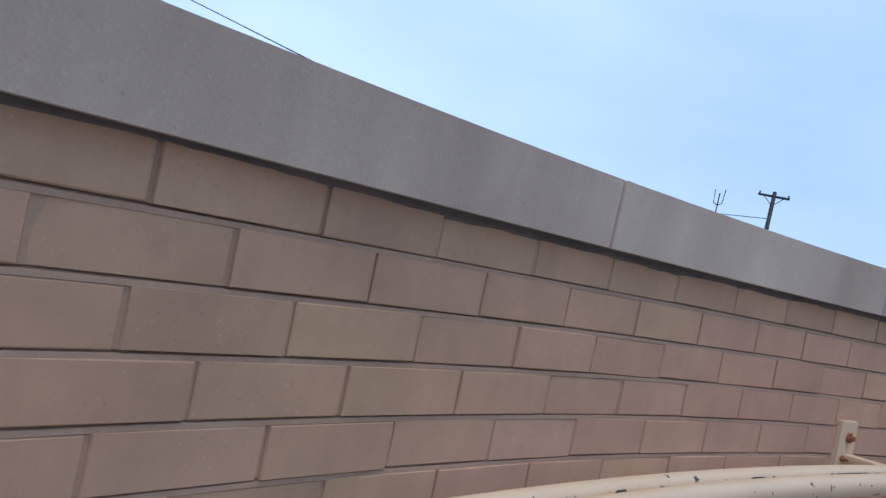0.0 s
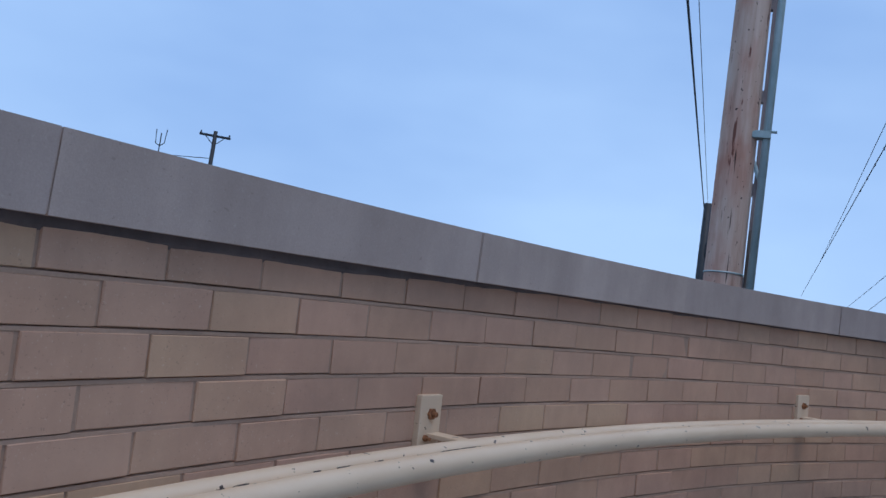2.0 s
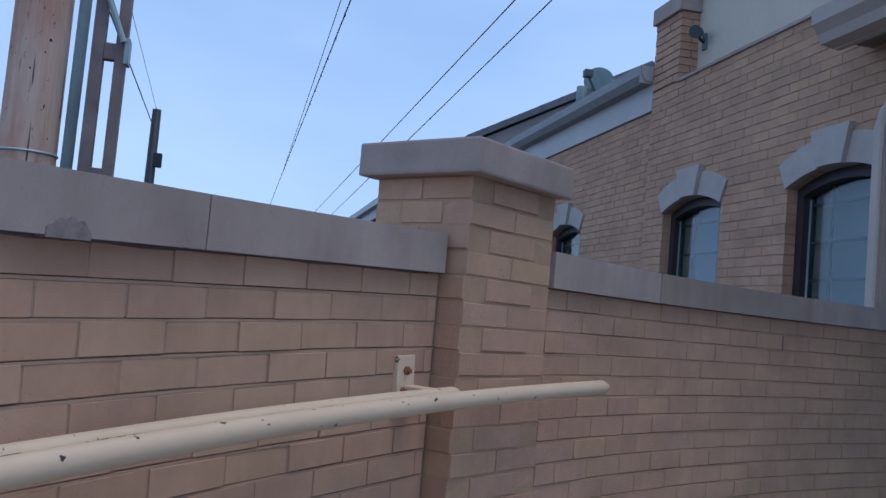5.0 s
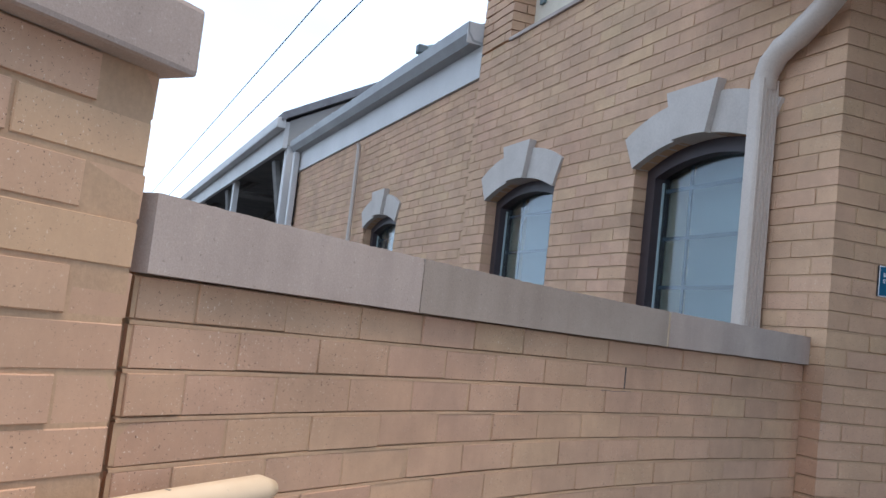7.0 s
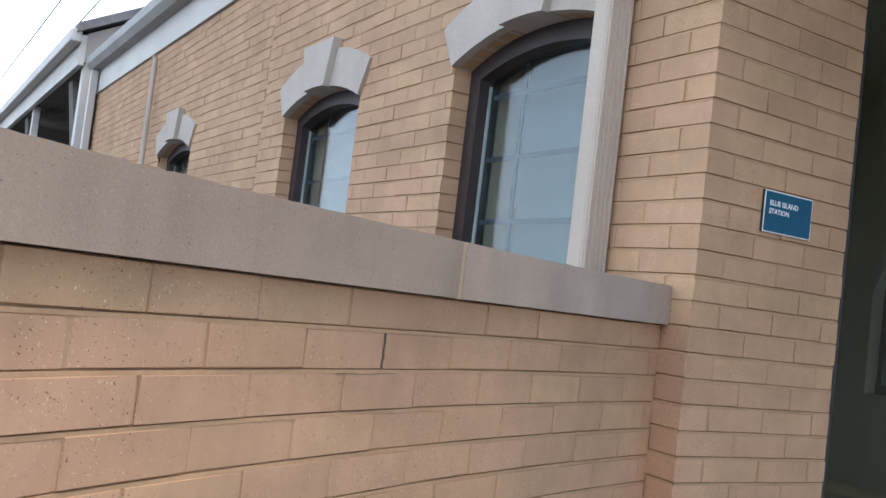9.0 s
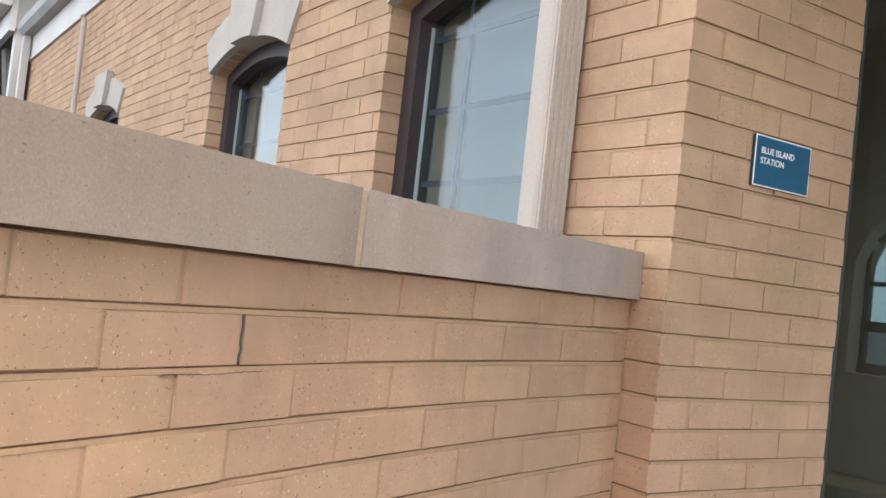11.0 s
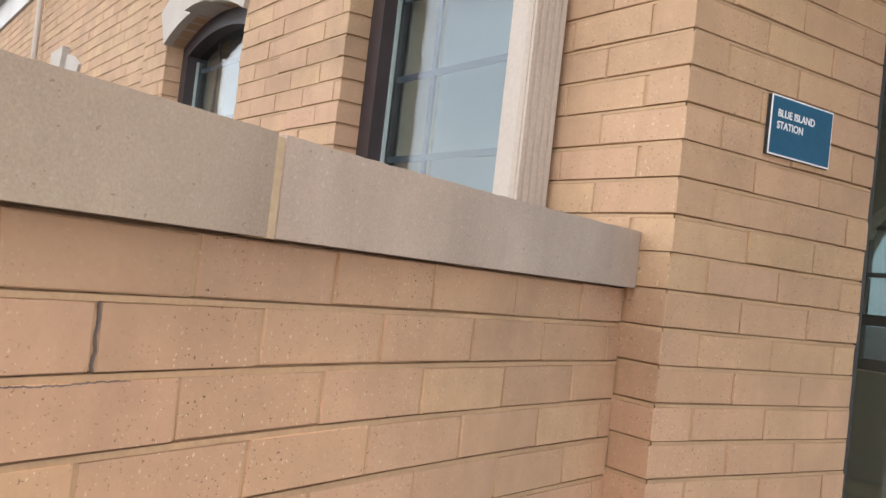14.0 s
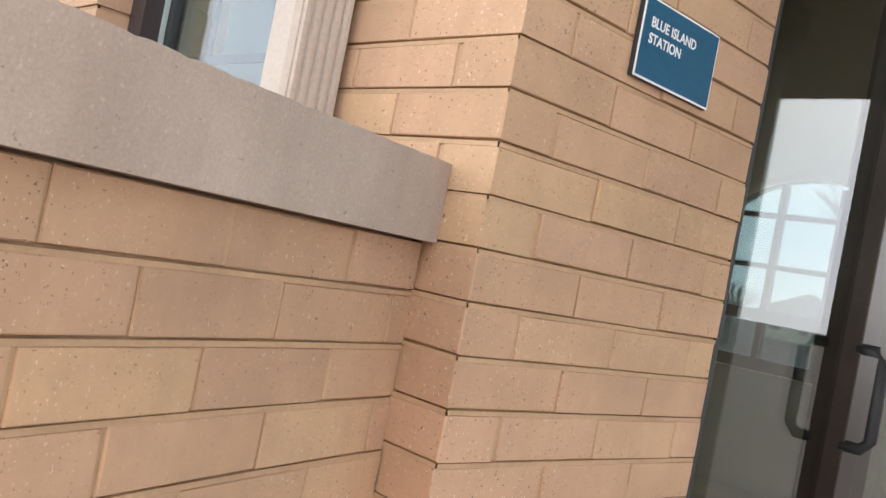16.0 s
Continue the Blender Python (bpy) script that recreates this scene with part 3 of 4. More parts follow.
part("mortar_core", wall_with_windows(X_WALL + 0.02, 11.4, Y_WALL - 0.30, Y_WALL - 0.02, -0.1, 3.688, WINDOWS[:2]), M_MORTAR, station)
part("mortar_core", wall_with_windows(11.4, 16.9, Y_WALL - 0.33, Y_WALL - 0.05, -0.1, 3.554, WINDOWS[2:]), M_MORTAR, station)
part("mortar_core", boxes((X_WALL + 0.02, X_WALL + 0.30, -4.326, Y_WALL - 0.301, -0.1, 3.35)), M_MORTAR, station)


for c in WINDOWS[:2]:
    for x0, x1 in ((c - W_HALF - 0.05, c - W_HALF - 0.0065), (c + W_HALF + 0.0065, c + W_HALF + 0.05)):
        part("jamb_mortar", boxes((x0, x1, Y_WALL - 0.03, Y_WALL - 0.0092, Z_SILL - 0.5, 2.74)), M_MORTAR, station)


def window(c, y):
    w = thing("window", "arched dark brown window with a pale grid and stone arch", "window", pose(c, y, 0), kind="structure")
    n = 14
    xs = [-W_HALF + 2 * W_HALF * i / n for i in range(n + 1)]
    t = 0.068
    outer = [(x, arch_z(x) - 0.002) for x in xs]
    inner = [(x * (W_HALF - t) / W_HALF, arch_z(x * (W_HALF - t) / W_HALF) - t) for x in xs]
    bm = bmesh.new()
    ring = [(-W_HALF + 0.001, Z_SILL)] + outer + [(W_HALF - 0.001, Z_SILL)]
    ring2 = [(-W_HALF + t, Z_SILL + t)] + inner + [(W_HALF - t, Z_SILL + t)]
    for ya, yb in ((-0.075, -0.165),):
        va = [bm.verts.new((x, ya, z)) for x, z in ring]
        vb = [bm.verts.new((x, ya, z)) for x, z in ring2]
        vc = [bm.verts.new((x, yb, z)) for x, z in ring]
        vd = [bm.verts.new((x, yb, z)) for x, z in ring2]
        k = len(ring)
        for i in range(k):
            j = (i + 1) % k
            bm.faces.new((va[i], va[j], vb[j], vb[i]))
            bm.faces.new((vc[j], vc[i], vd[i], vd[j]))
            bm.faces.new((vb[i], vb[j], vd[j], vd[i]))
            bm.faces.new((va[j], va[i], vc[i], vc[j]))
    part("window_frame", bm, M_FRAME, w, "dark brown frame")
    bm = bmesh.new()
    prism(bm, ring2, -0.130, -0.136)
    pane = part("pane", bm, M_GLASS, w)
    pane.visible_shadow = False
    bm = bmesh.new()
    g = W_HALF - t
    for x in (-0.19, 0.19):
        box(bm, x - 0.009, x + 0.009, -0.150, -0.142, Z_SILL + t, arch_z(x) - t)
    for z in np.arange(1.609, 2.5, 0.232):
        box(bm, -g, g, -0.1495, -0.1425, z - 0.009, z + 0.009)
    box(bm, -g, g, -0.1497, -0.1423, 2.53, 2.549)
    part("grid", bm, M_MUNTIN, w, "grey-blue muntin grid")
    # gasket edges, their highlight put into a pale colour
    for x in (-g, g - 0.007):
        part("glazing_bead", boxes((x, x + 0.007, -0.129, -0.118, Z_SILL + t, Z_SPRING - 0.06), bevel=0.001), M_STEEL, w, "thin glazing bead with a highlight in its pale colour")
    rg = random.Random(int(c * 10))
    bm = bmesh.new()
    edge = [(g - 0.115 + rg.uniform(-0.008, 0.008), Z_SILL + i * 0.045) for i in range(33)]
    prism(bm, [(-g - 0.06, Z_SILL)] + edge + [(-g - 0.06, Z_CROWN)], -0.222, -0.218)
    part("blind", bm, M_BLIND, w, "pale window film with a ragged edge")
    part("reveal", boxes((g + 0.001, g + 0.03, -0.33, -0.172, Z_SILL, Z_CROWN), (-g - 0.03, -g - 0.001, -0.33, -0.172, Z_SILL, Z_CROWN)), M_PLASTER, w)
    part("backing", boxes((-g - 0.03, g + 0.03, -0.345, -0.331, Z_SILL, Z_CROWN)), M_PLASTER, w)
    part("window_sill", boxes((-W_HALF - 0.05, W_HALF + 0.05, -0.1, 0.04, Z_SILL - 0.1, Z_SILL), bevel=0.004), M_STONE, w)
    # stone arch: two haunches cut square to the curve and a taller flared keystone that stands proud
    def stone(name, foot, head, proud):
        bm = bmesh.new()
        prism(bm, foot + head[::-1], proud, -0.074)
        edges = [e for e in bm.edges if len(e.link_faces) == 2 and e.calc_face_angle(0) > 0.6]
        bmesh.ops.bevel(bm, geom=edges, offset=0.004, segments=1, affect="EDGES")
        return part(name, bm, M_STONE, w)
    for side in (-1, 1):
        f = [i / 8 for i in range(9)]
        foot = [(side * (0.12 + (W_HALF + 0.004 - 0.12) * u), arch_z(0.12 + (W_HALF + 0.004 - 0.12) * u)) for u in f]
        head = [(side * (0.17 + (0.535 - 0.17) * u), 2.897 - 0.03 * u - 0.077 * u * u) for u in f]
        stone("arch_stone", foot, head, 0.016)
    stone("keystone", [(x, arch_z(x) - 0.004) for x in (-0.118, -0.06, 0.0, 0.06, 0.118)], [(x, 2.946) for x in (-0.178, -0.09, 0.0, 0.09, 0.178)], 0.046)
    return w


for c in WINDOWS:
    window(c, Y_WALL if c < 11 else Y_WALL - 0.03)

# ---- upper station: parapet pier, render, eaves ----
pier = thing("parapet_pier", "short brick pier with stone cap above the wall", "pier", pose(11.172, Y_WALL, 0))
part("core", boxes((-0.217, 0.217, -0.44, -0.02, 3.69, 4.29)), M_MORTAR, pier)
part("cap", boxes((-0.256, 0.256, -0.5, 0.028, 4.29, 4.43), bevel=0.006), M_COPING, pier, "grey stone cap")
upper = thing("wall_upper", "beige rendered upper wall set back above the brick", "wall", kind="structure")
part("render", boxes((6.5, 11.36, Y_WALL - 0.6, Y_WALL - 0.16, 3.69, 7.5)), M_SIDING, upper)
part("ledge", boxes((8.0, 10.938, Y_WALL - 0.3, Y_WALL + 0.015, 3.69, 3.715), bevel=0.003), M_COPING, upper)

# ---- lower wing: fascia, gutter, roof ----
fascia = thing("fascia", "white painted fascia board under the gutter", "trim", kind="structure")
part("board", boxes((11.42, 16.95, Y_WALL - 0.06, Y_WALL - 0.01, 3.556, 3.80), bevel=0.003), M_WHITE, fascia)
gutter = thing("gutter", "grey metal gutter along the eave above a white board", "gutter")
bm = bmesh.new()
prism(bm, [(-0.01, 3.79), (0.07, 3.80), (0.11, 3.86), (0.115, 3.94), (0.105, 3.94), (0.10, 3.87), (0.06, 3.815), (-0.01, 3.81)], 0, 5.55)
part("trough", bm, M_GUTTER, gutter, at=pose(16.97, Y_WALL, 0, 0, 0, 90))
for x in (11.425, 16.965):
    part("end_cap", boxes((x - 0.004, x + 0.004, Y_WALL - 0.01, Y_WALL + 0.116, 3.788, 3.942), bevel=0.002), M_WHITE, gutter)
for x in np.arange(12.0, 16.9, 0.75):
    part("hanger", boxes((x - 0.012, x + 0.012, Y_WALL - 0.01, Y_WALL + 0.117, 3.936, 3.945)), M_WHITE, gutter)
wing_spout = thing("downspout", "white downspout at the end of the wing wall", "downspout", pose(16.86, Y_WALL + 0.04, 0))
part("pipe", boxes((-0.05, 0.05, -0.035, 0.035, -0.1, 3.79), bevel=0.008), M_WHITE, wing_spout)
roof = thing("roof_wing", "grey shingled roof slope over the lower wing", "roof", kind="structure")
bm = bmesh.new()
prism(bm, [(0.06, 3.93), (-4.0, 5.6), (-4.0, 5.5), (0.06, 3.83)], 0, 5.5)
part("shingles", bm, M_SHINGLE, roof, at=pose(16.95, Y_WALL, 0, 0, 0, 90))

# ---- utility pole ----
pole = thing("utility_pole", "weathered reddish wooden utility pole with peeling streaks", "pole", pose(10.223, 0.854, -0.1))
bm = bmesh.new()
tube(bm, [(0, 0, z) for z in np.arange(0, 11.1, 0.5)], [0.180 - 0.004 * z for z in np.arange(0, 11.1, 0.5)], 20)
part("shaft", bm, M_POLE, pole, smooth=True)
bm = bmesh.new()
tube(bm, [(-0.06, -0.235, 0), (-0.06, -0.262, 10.0)], 0.036, 12)
part("conduit", bm, M_STEEL, pole, "grey steel riser conduit", smooth=True)
bm = bmesh.new()
tube(bm, [(0.1, -0.2, z) for z in (0.0, 2.95)], 0.022, 8)
part("conduit", bm, M_DARK, pole, "dark riser cable guard", smooth=True)
for z in (2.15, 3.8, 5.6):
    bm = bmesh.new()
    box(bm, -0.12, -0.0, -0.28, -0.12, z - 0.03, z + 0.03, bevel=0.004)
    box(bm, -0.09, -0.05, -0.33, -0.1, z + 0.03, z + 0.045)
    part("clamp", bm, M_STEEL, pole, "galvanised standoff clamp")
bm = bmesh.new()
tube(bm, [(0.172 * math.cos(a), 0.172 * math.sin(a), 2.52) for a in np.linspace(0, 6.283, 25)], 0.008, 6, False)
part("wire_band", bm, M_STEEL, pole, "wire band")

# a slotted steel frame stands behind the pole
frame_post = thing("steel_frame", "weathered steel frame with long slots behind the pole", "steel frame", pose(12.3, 0.765, -0.1))
for y, w in ((0.095, 0.05), (-0.09, 0.045)):
    part("upright", boxes((-0.05, 0.05, y - w, y + w, 0, 9.0), bevel=0.004), M_RAILSTEEL, frame_post)
for z in (0.9, 2.66, 3.72, 4.8, 5.9, 7.0, 8.1):
    part("crossbar", boxes((-0.046, 0.046, -0.044, 0.044, z - 0.07, z + 0.07), bevel=0.004), M_RAILSTEEL, frame_post)
bm = bmesh.new()
tube(bm, [(-0.08, 0.16, 4.45), (-0.08, -0.11, 3.8)], 0.025, 8)
part("brace", bm, M_STEEL, frame_post, "grey steel brace")
part("clip", boxes((-0.08, 0.06, -0.16, -0.12, 3.62, 3.84), bevel=0.006), M_STEEL, frame_post)

# ---- far poles and overhead wires ----
def far_pole(x, y, top, arm):
    p = thing("utility_pole", "distant dark utility pole with a crossarm" if arm else "distant dark utility pole with a transformer box", "pole", pose(x, y, -0.1))
    bm = bmesh.new()
    tube(bm, [(0, 0, 0), (0, 0, top)], [0.2, 0.15], 10)
    part("shaft", bm, M_CABLE, p, smooth=True)
    if arm:
        part("crossarm", boxes((-0.06, 0.06, -1.15, 1.15, top - 0.45, top - 0.28), bevel=0.01), M_CABLE, p)
        for s in (-1, 1):
            bm = bmesh.new()
            tube(bm, [(0, s * 0.7, top - 0.45), (0, 0, top - 1.1)], 0.03, 6)
            part("brace", bm, M_CABLE, p)
            part("insulator", boxes((-0.06, 0.06, s * 1.05 - 0.06, s * 1.05 + 0.06, top - 0.28, top - 0.1), bevel=0.02), M_CABLE, p)
    else:
        part("transformer_box", boxes((-0.15, 0.15, -0.34, 0.02, top - 2.0, top - 1.52), bevel=0.02), M_CABLE, p)
    return p


m_far = far_pole(0, 0, 14.5, True)
m_far.matrix_basis = pose(59.4, 40.5, -0.1, 0, 0, 35)
far_pole(37.0, 2.8, 8.0, False)
antenna = thing("antenna_mast", "distant thin antenna mast with forked elements", "antenna", pose(60.0, 45.8, -0.1))
bm = bmesh.new()
tube(bm, [(0, 0, 0), (0, 0, 14.2)], 0.05, 6)
part("mast", bm, M_CABLE, antenna)
for y in (-0.5, 0.5):
    bm = bmesh.new()
    tube(bm, [(0, 0, 13.2), (0, y * 0.8, 13.4), (0, y, 14.5)], 0.04, 6)
    part("element", bm, M_CABLE, antenna)


def wire(p, d, s0, s1, radius, sag=0.0, label="thin black overhead wire"):
    p, d = Vector(p), Vector(d)
    bm = bmesh.new()
    pts = []
    for i in range(25):
        f = i / 24
        q = p + d * (s0 + (s1 - s0) * f)
        q.z -= sag * 4 * f * (1 - f)
        pts.append(q)
    tube(bm, pts, radius, 6)
    return tagged(part("overhead_wire", bm, M_CABLE), label, "wire", "overhead wires")


cable = wire((10, -2.37, 8.657), (1, 0.0004, 0.002), -20, 70, 0.017, label="thick overhead cable with hanger clips")
wire((10, -2.365, 10.036), (1, -0.0012, -0.022), -20, 48, 0.012, label="thin messenger wire above the cable")
for k in range(16):
    x = 5 + k * 2.1
    bm = bmesh.new()
    box(bm, -0.03, 0.03, -0.02, 0.02, -0.03, 0.05)
    part("cable_clip", bm, M_CABLE, cable, at=pose(x, -2.37, 8.657 + 0.002 * (x - 10)))
wire((10, -4.534, 7.042), (1, 0.0113, -0.0148), -14, 75, 0.012)
wire((10, -5.423, 7.566), (1, 0.0331, -0.0542), -14, 60, 0.012)
wire((10, 1.56, 5.6), (1, 0.048, 0.062), -16, 27, 0.016, label="dark guy cable to the far pole")
wire((10, 1.66, 7.1), (1, 0.043, 0.030), -16, 27, 0.007)
wire((59.4, 40.5, 12.3), (0.09, 1, 0.02), 0, 5.4, 0.03)
wire((25, 49.7, 12.61), (0, 1, 0.272), -22, 45, 0.045)
wire((25, 49.7, 12.45), (0, 1, 0.222), -22, 45, 0.03)

# ---- platform canopy beyond the wing ----
canopy = thing("platform_canopy", "open platform canopy with white fascia and dark trusses", "canopy")
bm = bmesh.new()
prism(bm, [(-3.5, 4.3), (-6.3, 5.82), (-9.1, 4.3), (-9.1, 4.2), (-6.3, 5.7), (-3.5, 4.2)], 0, 20)
part("roof", bm, M_SHINGLE, canopy, at=pose(37, 0, 0, 0, 0, 90))
bm = bmesh.new()
prism(bm, [(-3.62, 3.9), (-3.62, 4.22), (-6.3, 5.68), (-9.0, 4.22), (-9.0, 3.9)], 0, 0.1)
part("gable_panel", bm, M_GABLE, canopy, at=pose(17.2, 0, 0, 0, 0, 90))
part("fascia_board", boxes((17.1, 37, -3.62, -3.56, 3.86, 4.2), bevel=0.004), M_WHITE, canopy)
part("gutter", boxes((17.05, 37, -3.558, -3.44, 4.1, 4.24), bevel=0.02), M_WHITE, canopy, "white gutter")
for x in (17.2, 21.2, 25.2, 29.2, 33.2):
    part("post", boxes((x - 0.08, x + 0.08, -3.72, -3.63, -0.1, 3.9), bevel=0.005), M_WHITE, canopy)
    bm = bmesh.new()
    tube(bm, [(x, -3.68, 3.7), (x, -8.9, 3.7)], 0.07, 6)
    tube(bm, [(x, -3.7, 3.75), (x, -6.3, 5.5)], 0.06, 6)
    tube(bm, [(x, -4.9, 3.7), (x, -6.0, 4.9)], 0.05, 6)
    tube(bm, [(x, -3.68, 2.9), (x + 0.8, -3.68, 3.8)], 0.06, 6)
    part("truss", bm, M_DARK, canopy, "dark timber truss")
# underside and back wall wear the wood colour that has shade in it
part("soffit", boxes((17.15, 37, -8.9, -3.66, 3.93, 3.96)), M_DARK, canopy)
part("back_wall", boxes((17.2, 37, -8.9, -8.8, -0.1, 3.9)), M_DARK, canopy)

# ---- roof clutter ----
M_LAMP = mottled("dark_grey_lamp_metal", (0.06, 0.075, 0.08), (0.09, 0.105, 0.11), 6.0, 0.5, bump_m=0.0003)
M_DISH = mottled("grey_green_dish_paint", (0.13, 0.19, 0.2), (0.19, 0.26, 0.27), 6.0, 0.6, bump_m=0.0003)
dish = thing("satellite_dish", "grey satellite dish on a stub mast on the roof", "dish", pose(16.0, -4.83, 4.42))
bm = bmesh.new()
tube(bm, [(0, 0, 0), (0, 0, 0.55)], 0.075, 12)
part("mast", bm, M_DISH, dish, smooth=True)
bm = bmesh.new()
tube(bm, [(-0.06, 0, 0), (-0.045, 0, 0), (-0.02, 0, 0), (0.0, 0, 0), (0.012, 0, 0), (-0.008, 0, 0), (-0.03, 0, 0), (-0.055, 0, 0)], [0.205, 0.17, 0.105, 0.015, 0.015, 0.115, 0.18, 0.208], 28)
part("reflector", bm, M_DISH, dish, "round grey reflector", False, pose(0.06, -0.26, 0.66, 0, 8, -22))
part("bracket", boxes((-0.05, 0.05, -0.2, 0.05, 0.42, 0.54), bevel=0.01), M_DISH, dish)
part("feed_horn", boxes((-0.3, -0.18, -0.04, 0.08, 0.62, 0.73), bevel=0.02), M_LAMP, dish)
bm = bmesh.new()
tube(bm, [(0, 0, 2.35), (0, 0, 3.46), (0, 0.02, 3.5)], 0.022, 8)
tagged(part("vent_pipe", bm, M_DOWNSPOUT, at=pose(14.15, Y_WALL + 0.02, 0)), "thin cream pipe fixed to the wing wall", "pipe")

bm = bmesh.new()
tube(bm, [(0.0, -0.2, 0.5), (-0.24, 0.02, 0.66)], 0.022, 8)
part("feed_arm", bm, M_DISH, dish)

# ---- upper window and wall lamp ----
upper_window = thing("window_upper", "small dark upper window in a pale grey surround", "window", pose(10.94, Y_WALL - 0.16, 0), kind="structure")
part("window_frame", boxes((-0.19, -0.14, 0.0, 0.05, 4.42, 6.0), (0.14, 0.41, 0.0, 0.05, 4.42, 6.0), (-0.14, 0.14, 0.0, 0.045, 4.42, 4.47), (-0.14, 0.14, 0.0, 0.045, 5.9, 6.0), bevel=0.004), M_WHITE, upper_window)
part("sash", boxes((-0.139, 0.139, 0.0, 0.035, 5.1, 5.15), (-0.139, -0.11, 0.0, 0.034, 4.471, 5.099), (0.11, 0.139, 0.0, 0.034, 4.471, 5.099), bevel=0.003), M_FRAME, upper_window)
part("pane", boxes((-0.139, 0.139, 0.004, 0.012, 4.471, 5.899)), M_CABLE, upper_window)
lamp = thing("wall_lamp", "small dark grey wall-mounted floodlight", "lamp", pose(10.825, Y_WALL - 0.16, 4.03))
part("back_plate", boxes((-0.03, 0.03, 0, 0.02, -0.08, 0.05), bevel=0.004), M_DISH, lamp)
bm = bmesh.new()
tube(bm, [(0, 0.02, -0.02), (-0.01, 0.06, 0.0), (-0.03, 0.08, 0.03)], 0.014, 8)
part("arm", bm, M_LAMP, lamp, smooth=True)
bm = bmesh.new()
tube(bm, [(0.0, 0.06, 0.05), (-0.03, 0.08, 0.045), (-0.07, 0.12, 0.03), (-0.10, 0.15, 0.02)], [0.022, 0.038, 0.048, 0.052], 12)
part("lamp_head", bm, M_LAMP, lamp)

# ---- porch eave and downspout ----
M_SOFFIT = mottled("brown_soffit_board", (0.17, 0.14, 0.115), (0.23, 0.19, 0.155), 3.0, 0.7, bump_m=0.0006)
# unseen column, added to give the door glass its dark upright reflection
column = thing("porch_column", "plain square brown porch column added for its mirror image in the door glass", "column", pose(6.5, -7.0, Z_LAND))
part("shaft", boxes((-0.22, 0.22, -0.22, 0.22, 0.12, 2.62), bevel=0.01), M_SOFFIT, column)
part("base", boxes((-0.27, 0.27, -0.27, 0.27, -0.01, 0.12), bevel=0.01), M_SOFFIT, column)
part("capital", boxes((-0.27, 0.27, -0.27, 0.27, 2.62, 2.782), bevel=0.01), M_SOFFIT, column)
# beyond the eave corner the roof is unseen, extended to shade the end wall
porch = thing("porch_roof", "porch eave with cream gutter and dark brown soffit", "roof", kind="structure")
part("soffit", boxes((0.5, 8.62, -9.0, -3.56, 3.34, 3.40)), M_SOFFIT, porch, "brown soffit")
part("fascia_board", boxes((0.5, 8.64, -3.558, -3.52, 3.30, 3.50), bevel=0.004), M_DOWNSPOUT, porch)
bm = bmesh.new()
prism(bm, [(-3.519, 3.31), (-3.44, 3.32), (-3.42, 3.37), (-3.38, 3.42), (-3.37, 3.5), (-3.39, 3.5), (-3.519, 3.5)], 0, 8.1)
part("gutter", bm, M_DOWNSPOUT, porch, at=pose(8.65, 0, 0, 0, 0, 90))
part("roof_slab", boxes((0.5, 8.62, -9.0, -3.57, 3.41, 3.52)), M_SHINGLE, porch)

spout = thing("downspout", "cream painted corrugated downspout beside the window", "downspout", pose(8.4195, -3.692, 0))


def ribbed(bm, x0, x1, y0, y1, z0, z1):
    """A rectangular pipe with shallow ribs on its narrow sides."""
    pts = [(x0, y0)]
    k = 5
    for i in range(k):
        a, b = y0 + (y1 - y0) * (i + 0.15) / k, y0 + (y1 - y0) * (i + 0.85) / k
        pts += [(x0, a), (x0 - 0.005, a + 0.002), (x0 - 0.005, b - 0.002), (x0, b)]
    pts += [(x0, y1), (x0 + 0.008, y1 + 0.006), (x1 - 0.008, y1 + 0.006), (x1, y1), (x1, y0)]
    lo = [bm.verts.new((x, y, z0)) for x, y in pts]
    hi = [bm.verts.new((x, y, z1)) for x, y in pts]
    bm.faces.new(lo[::-1])
    bm.faces.new(hi)
    for i in range(len(pts)):
        j = (i + 1) % len(pts)
        bm.faces.new((lo[i], lo[j], hi[j], hi[i]))


bm = bmesh.new()
ribbed(bm, -0.033, 0.033, -0.042, 0.042, 0.6, 2.86)
part("pipe", bm, M_DOWNSPOUT, spout)
bm = bmesh.new()
path = [(0.0, 0.0, 2.82), (0.0, 0.0, 2.86), (-0.01, 0.0, 2.895), (-0.03, 0.0, 2.925), (-0.055, 0.0, 2.95), (-0.085, 0.0, 2.97), (-0.12, 0.0, 2.985), (-0.16, 0.0, 3.0), (-0.3, 0.02, 3.06), (-0.42, 0.05, 3.11), (-0.5, 0.1, 3.16), (-0.54, 0.15, 3.22), (-0.56, 0.2, 3.32)]
tube(bm, path, [0.046 + (0.004 if i % 2 and 1 < i < 8 else 0) for i in range(len(path))], 12)
part("elbow", bm, M_DOWNSPOUT, spout, "crimped elbow", True)
for z in (1.2, 0.8):
    part("strap", boxes((-0.041, 0.036, -0.05, 0.05, z, z + 0.03), bevel=0.003), M_DOWNSPOUT, spout)

# ---- station sign ----
sign = thing("station_sign", "small blue station name sign with white border and lettering", "sign", pose(X_WALL - 0.004, -4.057, 2.1025, 0, 0, -90))
mb, _, _, _ = material("sign_white", (0.8, 0.82, 0.84), 0.4)
part("backing", boxes((-0.0965, 0.0965, -0.005, 0.003, -0.0555, 0.0555), bevel=0.001), M_CABLE, sign, "dark sign backing")
part("border", boxes((-0.0962, 0.0962, -0.0062, -0.005, -0.0552, 0.0552)), mb, sign, "thin white border")
